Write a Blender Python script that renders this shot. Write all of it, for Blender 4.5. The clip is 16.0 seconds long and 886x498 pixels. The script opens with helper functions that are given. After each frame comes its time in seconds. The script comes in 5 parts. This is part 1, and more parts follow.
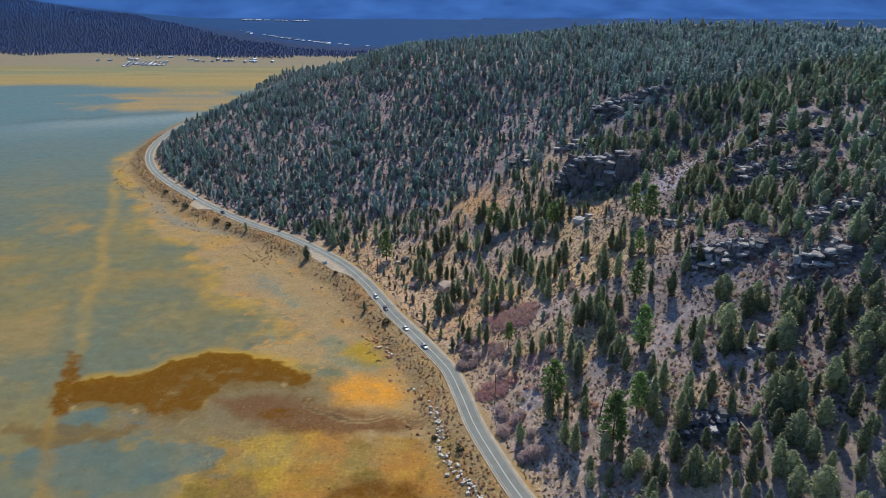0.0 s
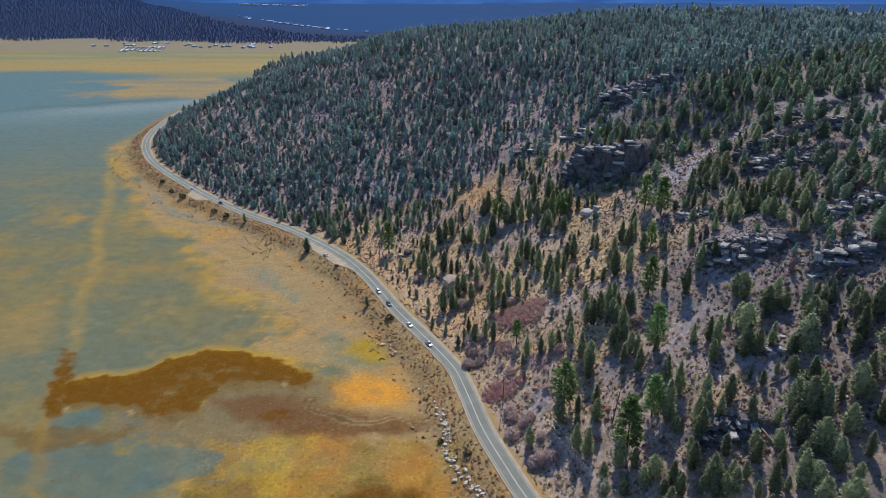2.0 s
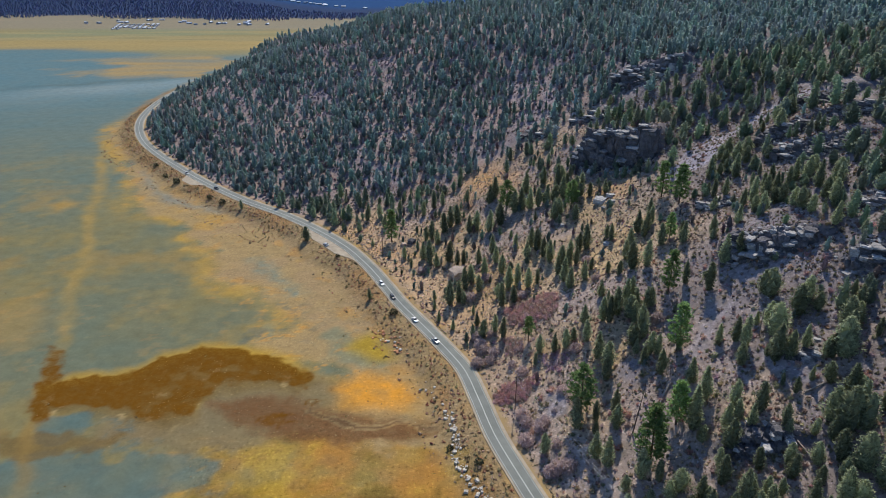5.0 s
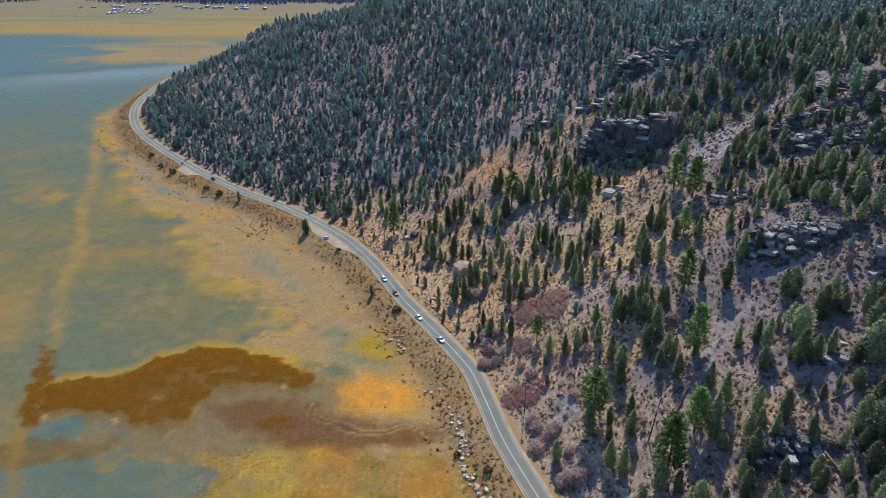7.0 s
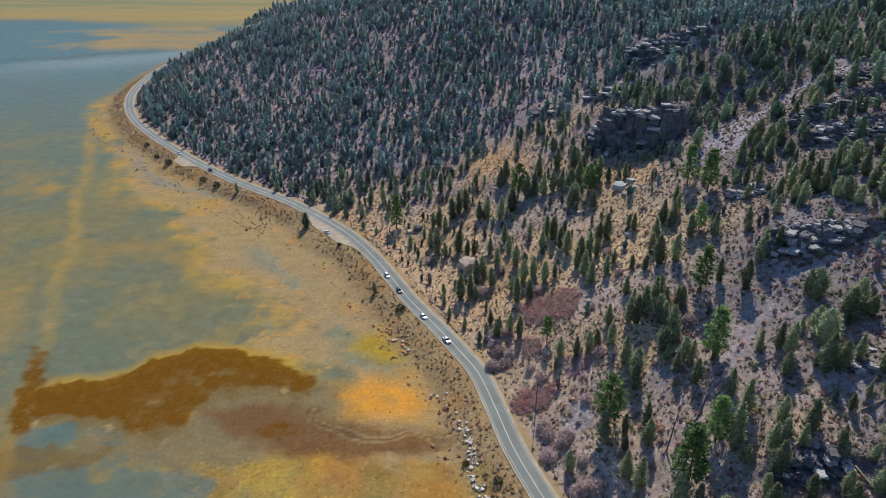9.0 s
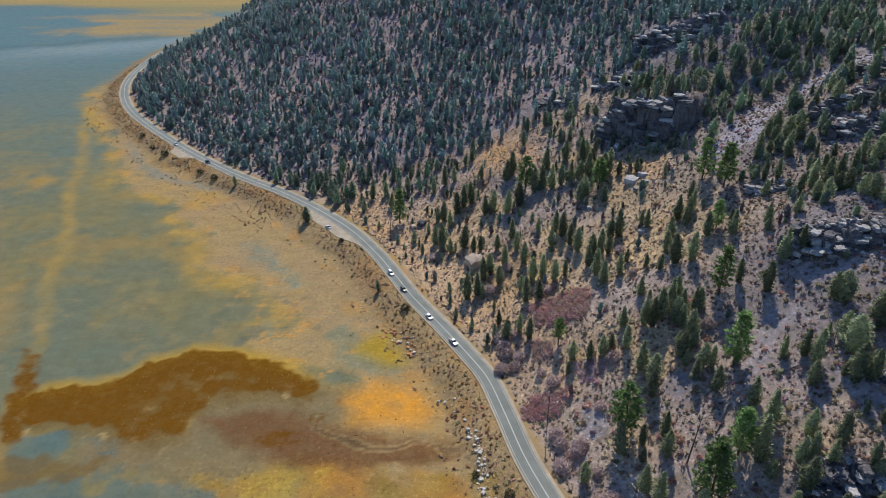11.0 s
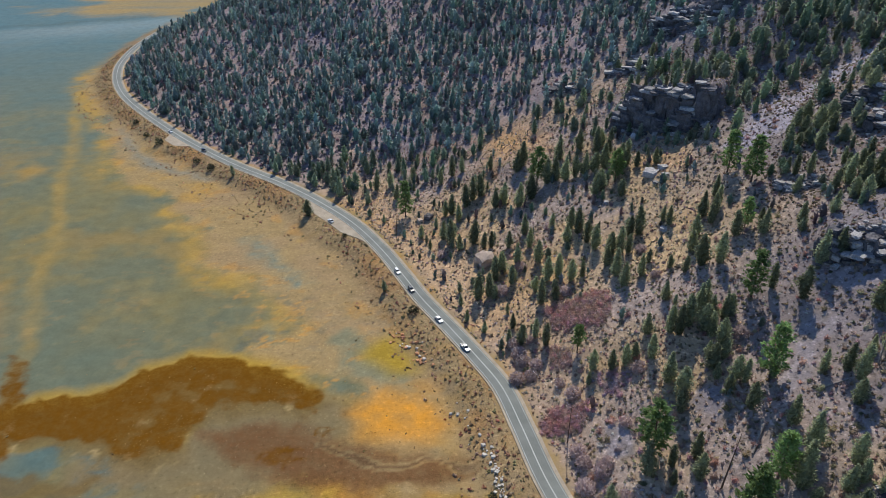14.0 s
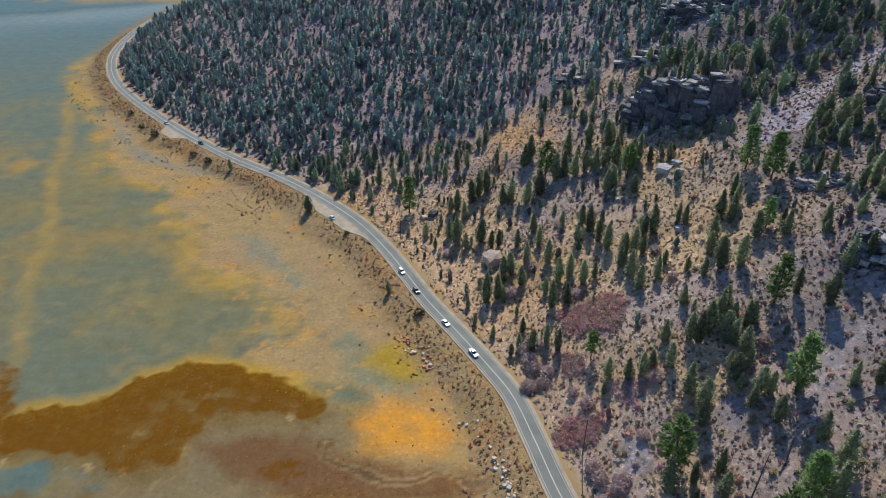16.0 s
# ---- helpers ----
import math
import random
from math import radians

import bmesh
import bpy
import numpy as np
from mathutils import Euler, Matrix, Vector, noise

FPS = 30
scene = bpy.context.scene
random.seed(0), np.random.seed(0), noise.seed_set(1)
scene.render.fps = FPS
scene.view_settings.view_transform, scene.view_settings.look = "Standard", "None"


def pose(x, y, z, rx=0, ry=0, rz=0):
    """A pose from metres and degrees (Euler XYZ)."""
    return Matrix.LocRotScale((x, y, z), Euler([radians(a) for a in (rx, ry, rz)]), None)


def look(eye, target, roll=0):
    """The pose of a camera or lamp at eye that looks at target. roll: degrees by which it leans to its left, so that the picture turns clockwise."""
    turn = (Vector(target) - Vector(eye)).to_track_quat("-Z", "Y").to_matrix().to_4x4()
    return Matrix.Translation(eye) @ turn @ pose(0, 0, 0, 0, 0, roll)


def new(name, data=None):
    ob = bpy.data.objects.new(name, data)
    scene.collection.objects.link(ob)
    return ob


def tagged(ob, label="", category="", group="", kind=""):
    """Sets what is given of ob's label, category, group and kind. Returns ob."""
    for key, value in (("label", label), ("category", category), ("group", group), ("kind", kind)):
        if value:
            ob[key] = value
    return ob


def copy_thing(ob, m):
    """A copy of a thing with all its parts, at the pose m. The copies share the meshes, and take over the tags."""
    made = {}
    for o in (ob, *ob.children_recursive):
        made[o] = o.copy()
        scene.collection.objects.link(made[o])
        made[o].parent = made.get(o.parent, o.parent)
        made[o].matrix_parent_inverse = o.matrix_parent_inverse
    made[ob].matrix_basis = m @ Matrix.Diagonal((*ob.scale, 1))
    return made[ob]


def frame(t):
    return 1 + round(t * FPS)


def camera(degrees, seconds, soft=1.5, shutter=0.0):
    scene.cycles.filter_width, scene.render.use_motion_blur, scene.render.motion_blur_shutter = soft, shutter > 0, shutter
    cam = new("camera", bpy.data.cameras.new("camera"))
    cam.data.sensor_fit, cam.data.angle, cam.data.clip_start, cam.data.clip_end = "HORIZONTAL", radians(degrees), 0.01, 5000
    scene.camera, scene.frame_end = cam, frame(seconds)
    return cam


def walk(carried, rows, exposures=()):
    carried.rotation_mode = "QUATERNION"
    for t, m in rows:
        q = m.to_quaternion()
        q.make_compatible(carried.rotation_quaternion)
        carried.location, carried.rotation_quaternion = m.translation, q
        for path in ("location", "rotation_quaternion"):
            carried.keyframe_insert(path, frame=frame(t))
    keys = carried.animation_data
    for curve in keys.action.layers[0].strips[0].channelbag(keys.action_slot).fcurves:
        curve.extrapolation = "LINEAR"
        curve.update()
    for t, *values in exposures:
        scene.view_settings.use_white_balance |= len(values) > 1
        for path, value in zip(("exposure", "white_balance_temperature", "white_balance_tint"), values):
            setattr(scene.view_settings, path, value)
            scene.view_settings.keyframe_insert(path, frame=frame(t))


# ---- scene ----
cam = camera(66.0, 16.0, soft=0.45)

PATH = [
    (0, -0.00, 0.00, 155.00, 68.593, -0.121, 0.047),
    (0.5, -0.66, 2.58, 154.95, 68.311, -0.125, 0.039),
    (1, -1.30, 5.20, 154.87, 68.026, -0.129, 0.028),
    (1.5, -1.92, 7.85, 154.78, 67.736, -0.131, 0.014),
    (2, -2.53, 10.52, 154.66, 67.444, -0.133, -0.002),
    (2.5, -3.12, 13.23, 154.53, 67.149, -0.134, -0.020),
    (3, -3.71, 15.95, 154.39, 66.851, -0.134, -0.039),
    (3.5, -4.30, 18.69, 154.24, 66.552, -0.133, -0.060),
    (4, -4.88, 21.44, 154.08, 66.252, -0.131, -0.082),
    (4.5, -5.46, 24.21, 153.93, 65.951, -0.129, -0.104),
    (5, -6.05, 26.98, 153.77, 65.649, -0.126, -0.127),
    (5.5, -6.63, 29.76, 153.61, 65.347, -0.122, -0.151),
    (6, -7.23, 32.54, 153.46, 65.045, -0.118, -0.174),
    (6.5, -7.83, 35.32, 153.32, 64.744, -0.113, -0.198),
    (7, -8.44, 38.10, 153.17, 64.443, -0.108, -0.221),
    (7.5, -9.06, 40.88, 153.04, 64.144, -0.103, -0.244),
    (8, -9.69, 43.66, 152.91, 63.845, -0.097, -0.267),
    (8.5, -10.33, 46.43, 152.80, 63.547, -0.091, -0.290),
    (9, -10.98, 49.21, 152.69, 63.250, -0.085, -0.312),
    (9.5, -11.63, 51.97, 152.58, 62.955, -0.078, -0.333),
    (10, -12.30, 54.74, 152.49, 62.661, -0.072, -0.355),
    (10.5, -12.98, 57.50, 152.40, 62.368, -0.066, -0.376),
    (11, -13.66, 60.26, 152.32, 62.077, -0.060, -0.397),
    (11.5, -14.35, 63.01, 152.24, 61.787, -0.054, -0.417),
    (12, -15.04, 65.77, 152.16, 61.498, -0.049, -0.438),
    (12.5, -15.74, 68.53, 152.09, 61.210, -0.044, -0.459),
    (13, -16.44, 71.29, 152.01, 60.922, -0.040, -0.479),
    (13.5, -17.14, 74.06, 151.93, 60.636, -0.036, -0.501),
    (14, -17.83, 76.84, 151.84, 60.349, -0.034, -0.523),
    (14.5, -18.52, 79.62, 151.74, 60.063, -0.032, -0.545),
    (15, -19.19, 82.42, 151.63, 59.777, -0.031, -0.569),
    (15.5, -19.86, 85.24, 151.50, 59.490, -0.031, -0.594),
    (16, -20.51, 88.08, 151.35, 59.202, -0.033, -0.621),
]
walk(cam, [(t, pose(*p)) for t, *p in PATH], exposures=[(0.0, 0.62), (16.0, 0.62)])

# ---------------------------------------------------------------- light
SUN_UP, SUN_AZ = 45.0, 10.0         # degrees above the horizon; degrees clockwise from +y
world = bpy.data.worlds.new("sky")
scene.world = world
world.use_nodes = True
wn = world.node_tree.nodes
sky = wn.new("ShaderNodeTexSky")
sky.sky_type, sky.sun_disc = "NISHITA", False
sky.sun_elevation, sky.sun_rotation = radians(SUN_UP), radians(SUN_AZ)
sky.altitude, sky.dust_density, sky.ozone_density = 2000, 0.2, 7.0
world.node_tree.links.new(sky.outputs[0], wn["Background"].inputs[0])
wn["Background"].inputs[1].default_value = 0.105
sun = new("sun", bpy.data.lights.new("sun", "SUN"))
sun.data.energy, sun.data.angle, sun.data.color = 2.9, radians(0.55), (1.0, 0.945, 0.825)
sd = Vector((math.sin(radians(SUN_AZ)) * math.cos(radians(SUN_UP)), math.cos(radians(SUN_AZ)) * math.cos(radians(SUN_UP)), math.sin(radians(SUN_UP))))
sun.matrix_world = look(sd * 900, (0, 0, 0))


# ---------------------------------------------------------------- materials
def material(name, base, rough=0.9, metal=0.0, vary=(), bump=None, attribute="", per_object=0.0, per_island=0.0, spec=0.3, through_light=0.0):
    """A surface: base colour (or a colour attribute of the mesh), varied by noises (size in metres, strength), with fine relief."""
    m = bpy.data.materials.new(name)
    m.use_nodes = True
    n, link = m.node_tree.nodes, m.node_tree.links.new
    b = n["Principled BSDF"]
    b.inputs["Roughness"].default_value, b.inputs["Metallic"].default_value = rough, metal
    b.inputs["Specular IOR Level"].default_value = spec
    if attribute:
        a = n.new("ShaderNodeAttribute")
        a.attribute_name = attribute
        colour = a.outputs["Color"]
    else:
        rgb = n.new("ShaderNodeRGB")
        rgb.outputs[0].default_value = (*base, 1)
        colour = rgb.outputs[0]
    co = n.new("ShaderNodeTexCoord")

    def scaled(colour, factor):
        v = n.new("ShaderNodeVectorMath")
        v.operation = "SCALE"
        link(colour, v.inputs[0])
        link(factor, v.inputs["Scale"])
        return v.outputs[0]

    def around_one(value, strength):
        r = n.new("ShaderNodeMapRange")
        r.inputs["To Min"].default_value, r.inputs["To Max"].default_value = 1 - strength, 1 + strength
        link(value, r.inputs["Value"])
        return r
    for size, strength in vary:
        t = n.new("ShaderNodeTexNoise")
        t.inputs["Scale"].default_value, t.inputs["Detail"].default_value = 1 / size, 4
        t.inputs["Roughness"].default_value = 0.65
        link(co.outputs["Object"], t.inputs["Vector"])
        r = around_one(t.outputs["Fac"], strength)
        r.inputs["From Min"].default_value, r.inputs["From Max"].default_value = 0.3, 0.7
        colour = scaled(colour, r.outputs[0])
    if per_object:
        o = n.new("ShaderNodeObjectInfo")
        colour = scaled(colour, around_one(o.outputs["Random"], per_object).outputs[0])
    if per_island:
        g = n.new("ShaderNodeNewGeometry")
        colour = scaled(colour, around_one(g.outputs["Random Per Island"], per_island).outputs[0])
    link(colour, b.inputs["Base Color"])
    if bump:
        t = n.new("ShaderNodeTexNoise")
        t.inputs["Scale"].default_value, t.inputs["Detail"].default_value = 1 / bump[0], 5
        link(co.outputs["Object"], t.inputs["Vector"])
        u = n.new("ShaderNodeBump")
        u.inputs["Strength"].default_value, u.inputs["Distance"].default_value = 1.0, bump[1]
        link(t.outputs["Fac"], u.inputs["Height"])
        link(u.outputs[0], b.inputs["Normal"])
    if through_light:                      # leaves that let some of the light through
        tr, mx = n.new("ShaderNodeBsdfTranslucent"), n.new("ShaderNodeMixShader")
        link(colour, tr.inputs["Color"])
        mx.inputs[0].default_value = through_light
        link(b.outputs[0], mx.inputs[1])
        link(tr.outputs[0], mx.inputs[2])
        link(mx.outputs[0], n["Material Output"].inputs[0])
    return m


def ground_material():
    """Earth: the sheet's own colours, with stains whose edges fray, pale and dark flecks, and fine relief."""
    m = material("earth", (0.3, 0.3, 0.3), 0.95, attribute="albedo", vary=((0.35, 0.05), (1.3, 0.06), (7.0, 0.10)), bump=(0.5, 0.16), spec=0.03)
    n, link = m.node_tree.nodes, m.node_tree.links.new
    b = n["Principled BSDF"]
    colour = b.inputs["Base Color"].links[0].from_socket
    stain, co, rgb = n.new("ShaderNodeAttribute"), n.new("ShaderNodeTexCoord"), n.new("ShaderNodeSeparateColor")
    stain.attribute_name = "stain"
    link(stain.outputs["Color"], rgb.inputs[0])

    def noise_at(size, detail=6, rough=0.65):
        t = n.new("ShaderNodeTexNoise")
        t.inputs["Scale"].default_value, t.inputs["Detail"].default_value, t.inputs["Roughness"].default_value = 1 / size, detail, rough
        link(co.outputs["Object"], t.inputs["Vector"])
        return t.outputs["Fac"]

    def maths(kind, a, b_):
        q = n.new("ShaderNodeMath")
        q.operation = kind
        for k, v in enumerate((a, b_)):
            if isinstance(v, float):
                q.inputs[k].default_value = v
            else:
                link(v, q.inputs[k])
        return q.outputs[0]

    def ramp(value, lo, hi, a=0.0, z=1.0):
        r = n.new("ShaderNodeMapRange")
        r.interpolation_type = "SMOOTHSTEP"
        for k, v in zip(("From Min", "From Max", "To Min", "To Max"), (lo, hi, a, z)):
            r.inputs[k].default_value = v
        link(value, r.inputs["Value"])
        return r.outputs[0]

    def mixed(a, rgb_, factor):
        x = n.new("ShaderNodeMix")
        x.data_type = "RGBA"
        link(factor, x.inputs[0])
        link(a, x.inputs[6])
        if isinstance(rgb_, tuple):
            x.inputs[7].default_value = (*rgb_, 1)
        else:
            link(rgb_, x.inputs[7])
        return x.outputs[2]

    def dimmed(a, factor):
        v = n.new("ShaderNodeVectorMath")
        v.operation = "SCALE"
        link(a, v.inputs[0])
        link(factor, v.inputs["Scale"])
        return v.outputs[0]
    fray = maths("SUBTRACT", noise_at(5.0), 0.5)
    for channel, tone, lo, hi, wild in ((1, (0.150, 0.075, 0.032), 0.10, 0.95, 0.8), (0, (0.136, 0.056, 0.004), 0.22, 0.80, 0.75)):
        edge = ramp(maths("ADD", rgb.outputs[channel], maths("MULTIPLY", fray, wild)), lo, hi, 0.0, 0.97)
        edge = maths("MULTIPLY", edge, ramp(rgb.outputs[channel], 0.02, 0.2))
        edge = maths("MULTIPLY", edge, ramp(noise_at(3.4 + channel, 6, 0.8), 0.30, 0.62, 0.72, 1.0))
        colour = mixed(colour, tone, edge)
    fleck = noise_at(1.5, 5, 0.7)
    weight = rgb.outputs[2]
    relief = next(q for q in n if q.bl_idname == "ShaderNodeBump")
    link(ramp(weight, 0.1, 0.8, 0.12, 1.0), relief.inputs["Strength"])
    colour = dimmed(colour, maths("ADD", 1.0, maths("MULTIPLY", weight, ramp(fleck, 0.54, 0.66, 0.0, 0.75))))
    colour = dimmed(colour, maths("SUBTRACT", 1.0, maths("MULTIPLY", weight, ramp(fleck, 0.46, 0.34, 0.0, 0.65))))
    link(colour, b.inputs["Base Color"])
    return m


M_GROUND = ground_material()
M_ASPHALT = material("asphalt", (0.185, 0.195, 0.175), 0.85, vary=((0.3, 0.08), (5.0, 0.12), (40.0, 0.1)), bump=(0.05, 0.01))
M_GRAVEL = material("gravel", (0.38, 0.315, 0.235), 0.95, vary=((0.4, 0.2), (4.0, 0.2)), bump=(0.25, 0.06))
M_PAINT = material("road_paint", (0.46, 0.46, 0.43), 0.7, vary=((0.8, 0.12), (9.0, 0.15)))
M_NEEDLES = material("needles", (0.295, 0.322, 0.200), 0.75, per_object=0.4, per_island=0.4, spec=0.2, through_light=0.6)
M_PINE = material("pine_needles", (0.195, 0.290, 0.110), 0.7, per_object=0.3, per_island=0.4, spec=0.2, through_light=0.58)
M_FOREST = material("forest_needles", (0.05, 0.08, 0.04), 0.75, attribute="tone", per_island=0.22, spec=0.15, through_light=0.58)
M_BARK = material("bark", (0.13, 0.085, 0.06), 0.95, vary=((0.3, 0.3),), bump=(0.1, 0.04))
M_DEAD = material("dead_wood", (0.27, 0.23, 0.20), 0.95, vary=((0.3, 0.3),))
# granite darkened in its colour, for rock faces turned from the sun
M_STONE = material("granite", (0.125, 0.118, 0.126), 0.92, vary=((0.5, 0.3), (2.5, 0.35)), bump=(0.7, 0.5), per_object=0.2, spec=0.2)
M_TAN_STONE = material("tan_stone", (0.47, 0.36, 0.28), 0.92, vary=((0.3, 0.2), (1.5, 0.2)), bump=(0.3, 0.08), per_object=0.25)
# the same granite brightened in its colour, for ledge tops in the sun
M_LEDGE = material("sunlit_granite", (0.36, 0.34, 0.33), 0.92, vary=((0.4, 0.3), (1.5, 0.25)), bump=(0.5, 0.3), per_object=0.3, spec=0.2)
M_PALE_STONE = material("pale_stone", (0.60, 0.54, 0.46), 0.92, vary=((0.3, 0.2), (1.5, 0.15)), bump=(0.2, 0.05), per_object=0.2, per_island=0.25)
M_TWIGS = material("bare_twigs", (0.3, 0.2, 0.2), 0.9, attribute="tone", per_island=0.15, spec=0.1, through_light=0.5)
M_BRUSH = material("brush", (0.2, 0.17, 0.1), 0.9, attribute="tone", per_island=0.15, spec=0.1, through_light=0.45)


# ---------------------------------------------------------------- numpy helpers
_lattice = np.random.RandomState(7).rand(256, 256)


def value_noise(x, y):
    xi, yi = np.floor(x).astype(int), np.floor(y).astype(int)
    u, v = x - xi, y - yi
    u, v = u * u * (3 - 2 * u), v * v * (3 - 2 * v)
    a, b = _lattice[xi & 255, yi & 255], _lattice[(xi + 1) & 255, yi & 255]
    c, d = _lattice[xi & 255, (yi + 1) & 255], _lattice[(xi + 1) & 255, (yi + 1) & 255]
    return (a * (1 - u) + b * u) * (1 - v) + (c * (1 - u) + d * u) * v


def fbm(x, y, size, octaves=4, shift=0.0):
    """Noise about 0, within about -1 to 1, whose largest forms are of the given size."""
    x, y = np.asarray(x, float) / size + 31.7 + shift, np.asarray(y, float) / size + 17.3 - shift * 1.7
    total, amp, norm = 0.0, 1.0, 0.0
    for _ in range(octaves):
        total = total + amp * (value_noise(x, y) * 2 - 1)
        norm += amp
        x, y, amp = x * 2.03 + 5.1, y * 2.03 + 9.2, amp * 0.55
    return total / norm * 1.5


def step(a, b, v):
    t = np.clip((np.asarray(v, float) - a) / (b - a), 0, 1)
    return t * t * (3 - 2 * t)


def mesh_object(name, verts, faces, mats, smooth=False, parent=None):
    """verts (n, 3), faces (m, 3 or 4) as arrays, to one object."""
    me = bpy.data.meshes.new(name)
    verts, faces = np.asarray(verts, np.float32), np.asarray(faces, np.int32)
    k = faces.shape[1]
    me.vertices.add(len(verts))
    me.vertices.foreach_set("co", verts.ravel())
    me.loops.add(faces.size)
    me.loops.foreach_set("vertex_index", faces.ravel())
    me.polygons.add(len(faces))
    me.polygons.foreach_set("loop_start", np.arange(0, faces.size, k, dtype=np.int32))
    me.polygons.foreach_set("use_smooth", np.full(len(faces), smooth))
    me.update(calc_edges=True)
    for m in mats if isinstance(mats, (list, tuple)) else [mats]:
        me.materials.append(m)
    ob = new(name, me)
    ob.parent = parent
    return ob


def paint(ob, name, rgb):
    """A colour for each vertex."""
    a = ob.data.color_attributes.new(name, "FLOAT_COLOR", "POINT")
    a.data.foreach_set("color", np.c_[rgb, np.ones(len(rgb))].astype(np.float32).ravel())


def part(name, bm, mat, parent=None, label="", smooth=False):
    me = bpy.data.meshes.new(name)
    for f in bm.faces:
        f.smooth = smooth
    bm.to_mesh(me)
    bm.free()
    me.materials.append(mat)
    ob = new(name, me)
    ob.parent = parent
    return tagged(ob, label)


# ---------------------------------------------------------------- the lie of the land
ROAD = np.array([(60, 90), (45, 125), (34, 152), (23.8, 175), (18.6, 189), (12, 209), (7.5, 229), (3, 247), (-4, 262), (-13.5, 280),
                 (-24, 299), (-33, 318.5), (-43, 339), (-57.5, 363), (-78, 387.5), (-101, 410), (-131, 434.5), (-163, 465.5), (-188, 493),
                 (-221, 532.5), (-246, 567), (-265, 602), (-279, 638), (-287, 670), (-293, 710), (-295, 764), (-290, 820), (-275, 900)], float)


def smooth_line(points, spacing):
    """A Catmull-Rom line through points, resampled evenly."""
    p = np.vstack([2 * points[0] - points[1], points, 2 * points[-1] - points[-2]])
    out = []
    for a, b, c, d in zip(p[:-3], p[1:-2], p[2:-1], p[3:]):
        for t in np.linspace(0, 1, 12, endpoint=False):
            out.append(0.5 * (2 * b + (c - a) * t + (2 * a - 5 * b + 4 * c - d) * t * t + (3 * b - a - 3 * c + d) * t ** 3))
    out = np.array(out + [points[-1]])
    s = np.r_[0, np.cumsum(np.linalg.norm(np.diff(out, axis=0), axis=1))]
    at = np.arange(0, s[-1], spacing)
    return np.stack([np.interp(at, s, out[:, k]) for k in range(out.shape[1])], 1)


ROAD_LINE = smooth_line(ROAD, 4.0)
ROAD_COARSE = ROAD_LINE[::3]


def from_road(x, y):
    """Metres to the hill's side of the road (negative on the lake's side), and metres along it."""
    x, y = np.broadcast_arrays(np.asarray(x, float), np.asarray(y, float))
    best, side, along = np.full(x.shape, 1e9), np.zeros(x.shape), np.zeros(x.shape)
    run = 0.0
    for (ax, ay), (bx, by) in zip(ROAD_COARSE[:-1], ROAD_COARSE[1:]):
        ux, uy = bx - ax, by - ay
        ll = ux * ux + uy * uy
        u = np.clip(((x - ax) * ux + (y - ay) * uy) / ll, 0, 1)
        d2 = (x - ax - u * ux) ** 2 + (y - ay - u * uy) ** 2
        near = d2 < best
        best = np.where(near, d2, best)
        side = np.where(near, (x - ax) * uy - (y - ay) * ux, side)
        along = np.where(near, run + u * math.sqrt(ll), along)
        run += math.sqrt(ll)
    return np.sqrt(best) * np.where(side > 0, 1, -1), along


S_AT = [0, 100, 160, 200, 240, 285, 330, 400, 500, 600, 700, 800]
S_SLOPE = [0.55, 0.55, 0.52, 0.42, 0.36, 0.30, 0.20, 0.14, 0.13, 0.19, 0.31, 0.38]
S_FLAT = [5, 5, 6, 10, 16, 22, 16, 8, 5, 5, 5, 5]
S_CURVE = [0.0, 0.0, 0.0, 0.0001, 0.0002, 0.0007, 0.0008, 0.0009, 0.0008, 0.0005, 0.0002, 0.0]
ROAD_Z, STEP = 3.0, 6.0


def pullout(s):
    """How far the road's lake side is widened by gravel."""
    return 5.5 * step(278, 296, s) * step(338, 318, s) + 6.0 * step(446, 454, s) * step(474, 466, s)


_gx, _gy = np.arange(-420, 900, STEP), np.arange(40, 1500, STEP)
_X, _Y = np.meshgrid(_gx, _gy, indexing="ij")


def _blur(a, n):
    for _ in range(2):
        for axis in (0, 1):
            p = np.pad(a, [(n, n) if k == axis else (0, 0) for k in (0, 1)], mode="edge")
            c = np.cumsum(np.insert(p, 0, 0, axis=axis), axis=axis)
            hi, lo = np.take(c, np.arange(2 * n + 1, c.shape[axis]), axis), np.take(c, np.arange(0, c.shape[axis] - 2 * n - 1), axis)
            a = (hi - lo) / (2 * n + 1)
    return a


def _coarse_hill():
    d, s = from_road(_X, _Y)
    dd = np.maximum(d - np.interp(s, S_AT, S_FLAT), 0)
    dd = dd * dd / (dd + 6)
    g = np.interp(s, S_AT, S_SLOPE) * dd + np.interp(s, S_AT, S_CURVE) * dd * dd
    top = np.clip(83 + 0.075 * _X, 62, 104) + fbm(_X, _Y, 160, 2) * 5
    g = -7 * np.logaddexp(-g / 7, -top / 7) + 7 * np.logaddexp(0, -top / 7)
    g = g * step(1300, 820, _Y)
    soft = _blur(g, 3)
    w = step(15, 60, d)
    g = g * (1 - w) + soft * w
    bank = ROAD_Z * step(-19, -6, d + pullout(s))
    return np.where(d > 0, ROAD_Z + np.maximum(g, 0), bank)


_H = _coarse_hill()


# steps in the slope where rock breaks through: one end, other end, rise in metres
BENCHES = [((73, 391), (103, 365), 20.0), ((104, 470), (142, 445), 8.0), ((100, 257), (128, 244), 6.0), ((138, 312), (168, 297), 5.0), ((140, 331), (182, 317), 5.0),
           ((74, 179), (91, 173), 4.5), ((160, 351), (190, 339), 4.5), ((128, 227), (143, 219), 4.0), ((142, 251), (162, 243), 4.0)]


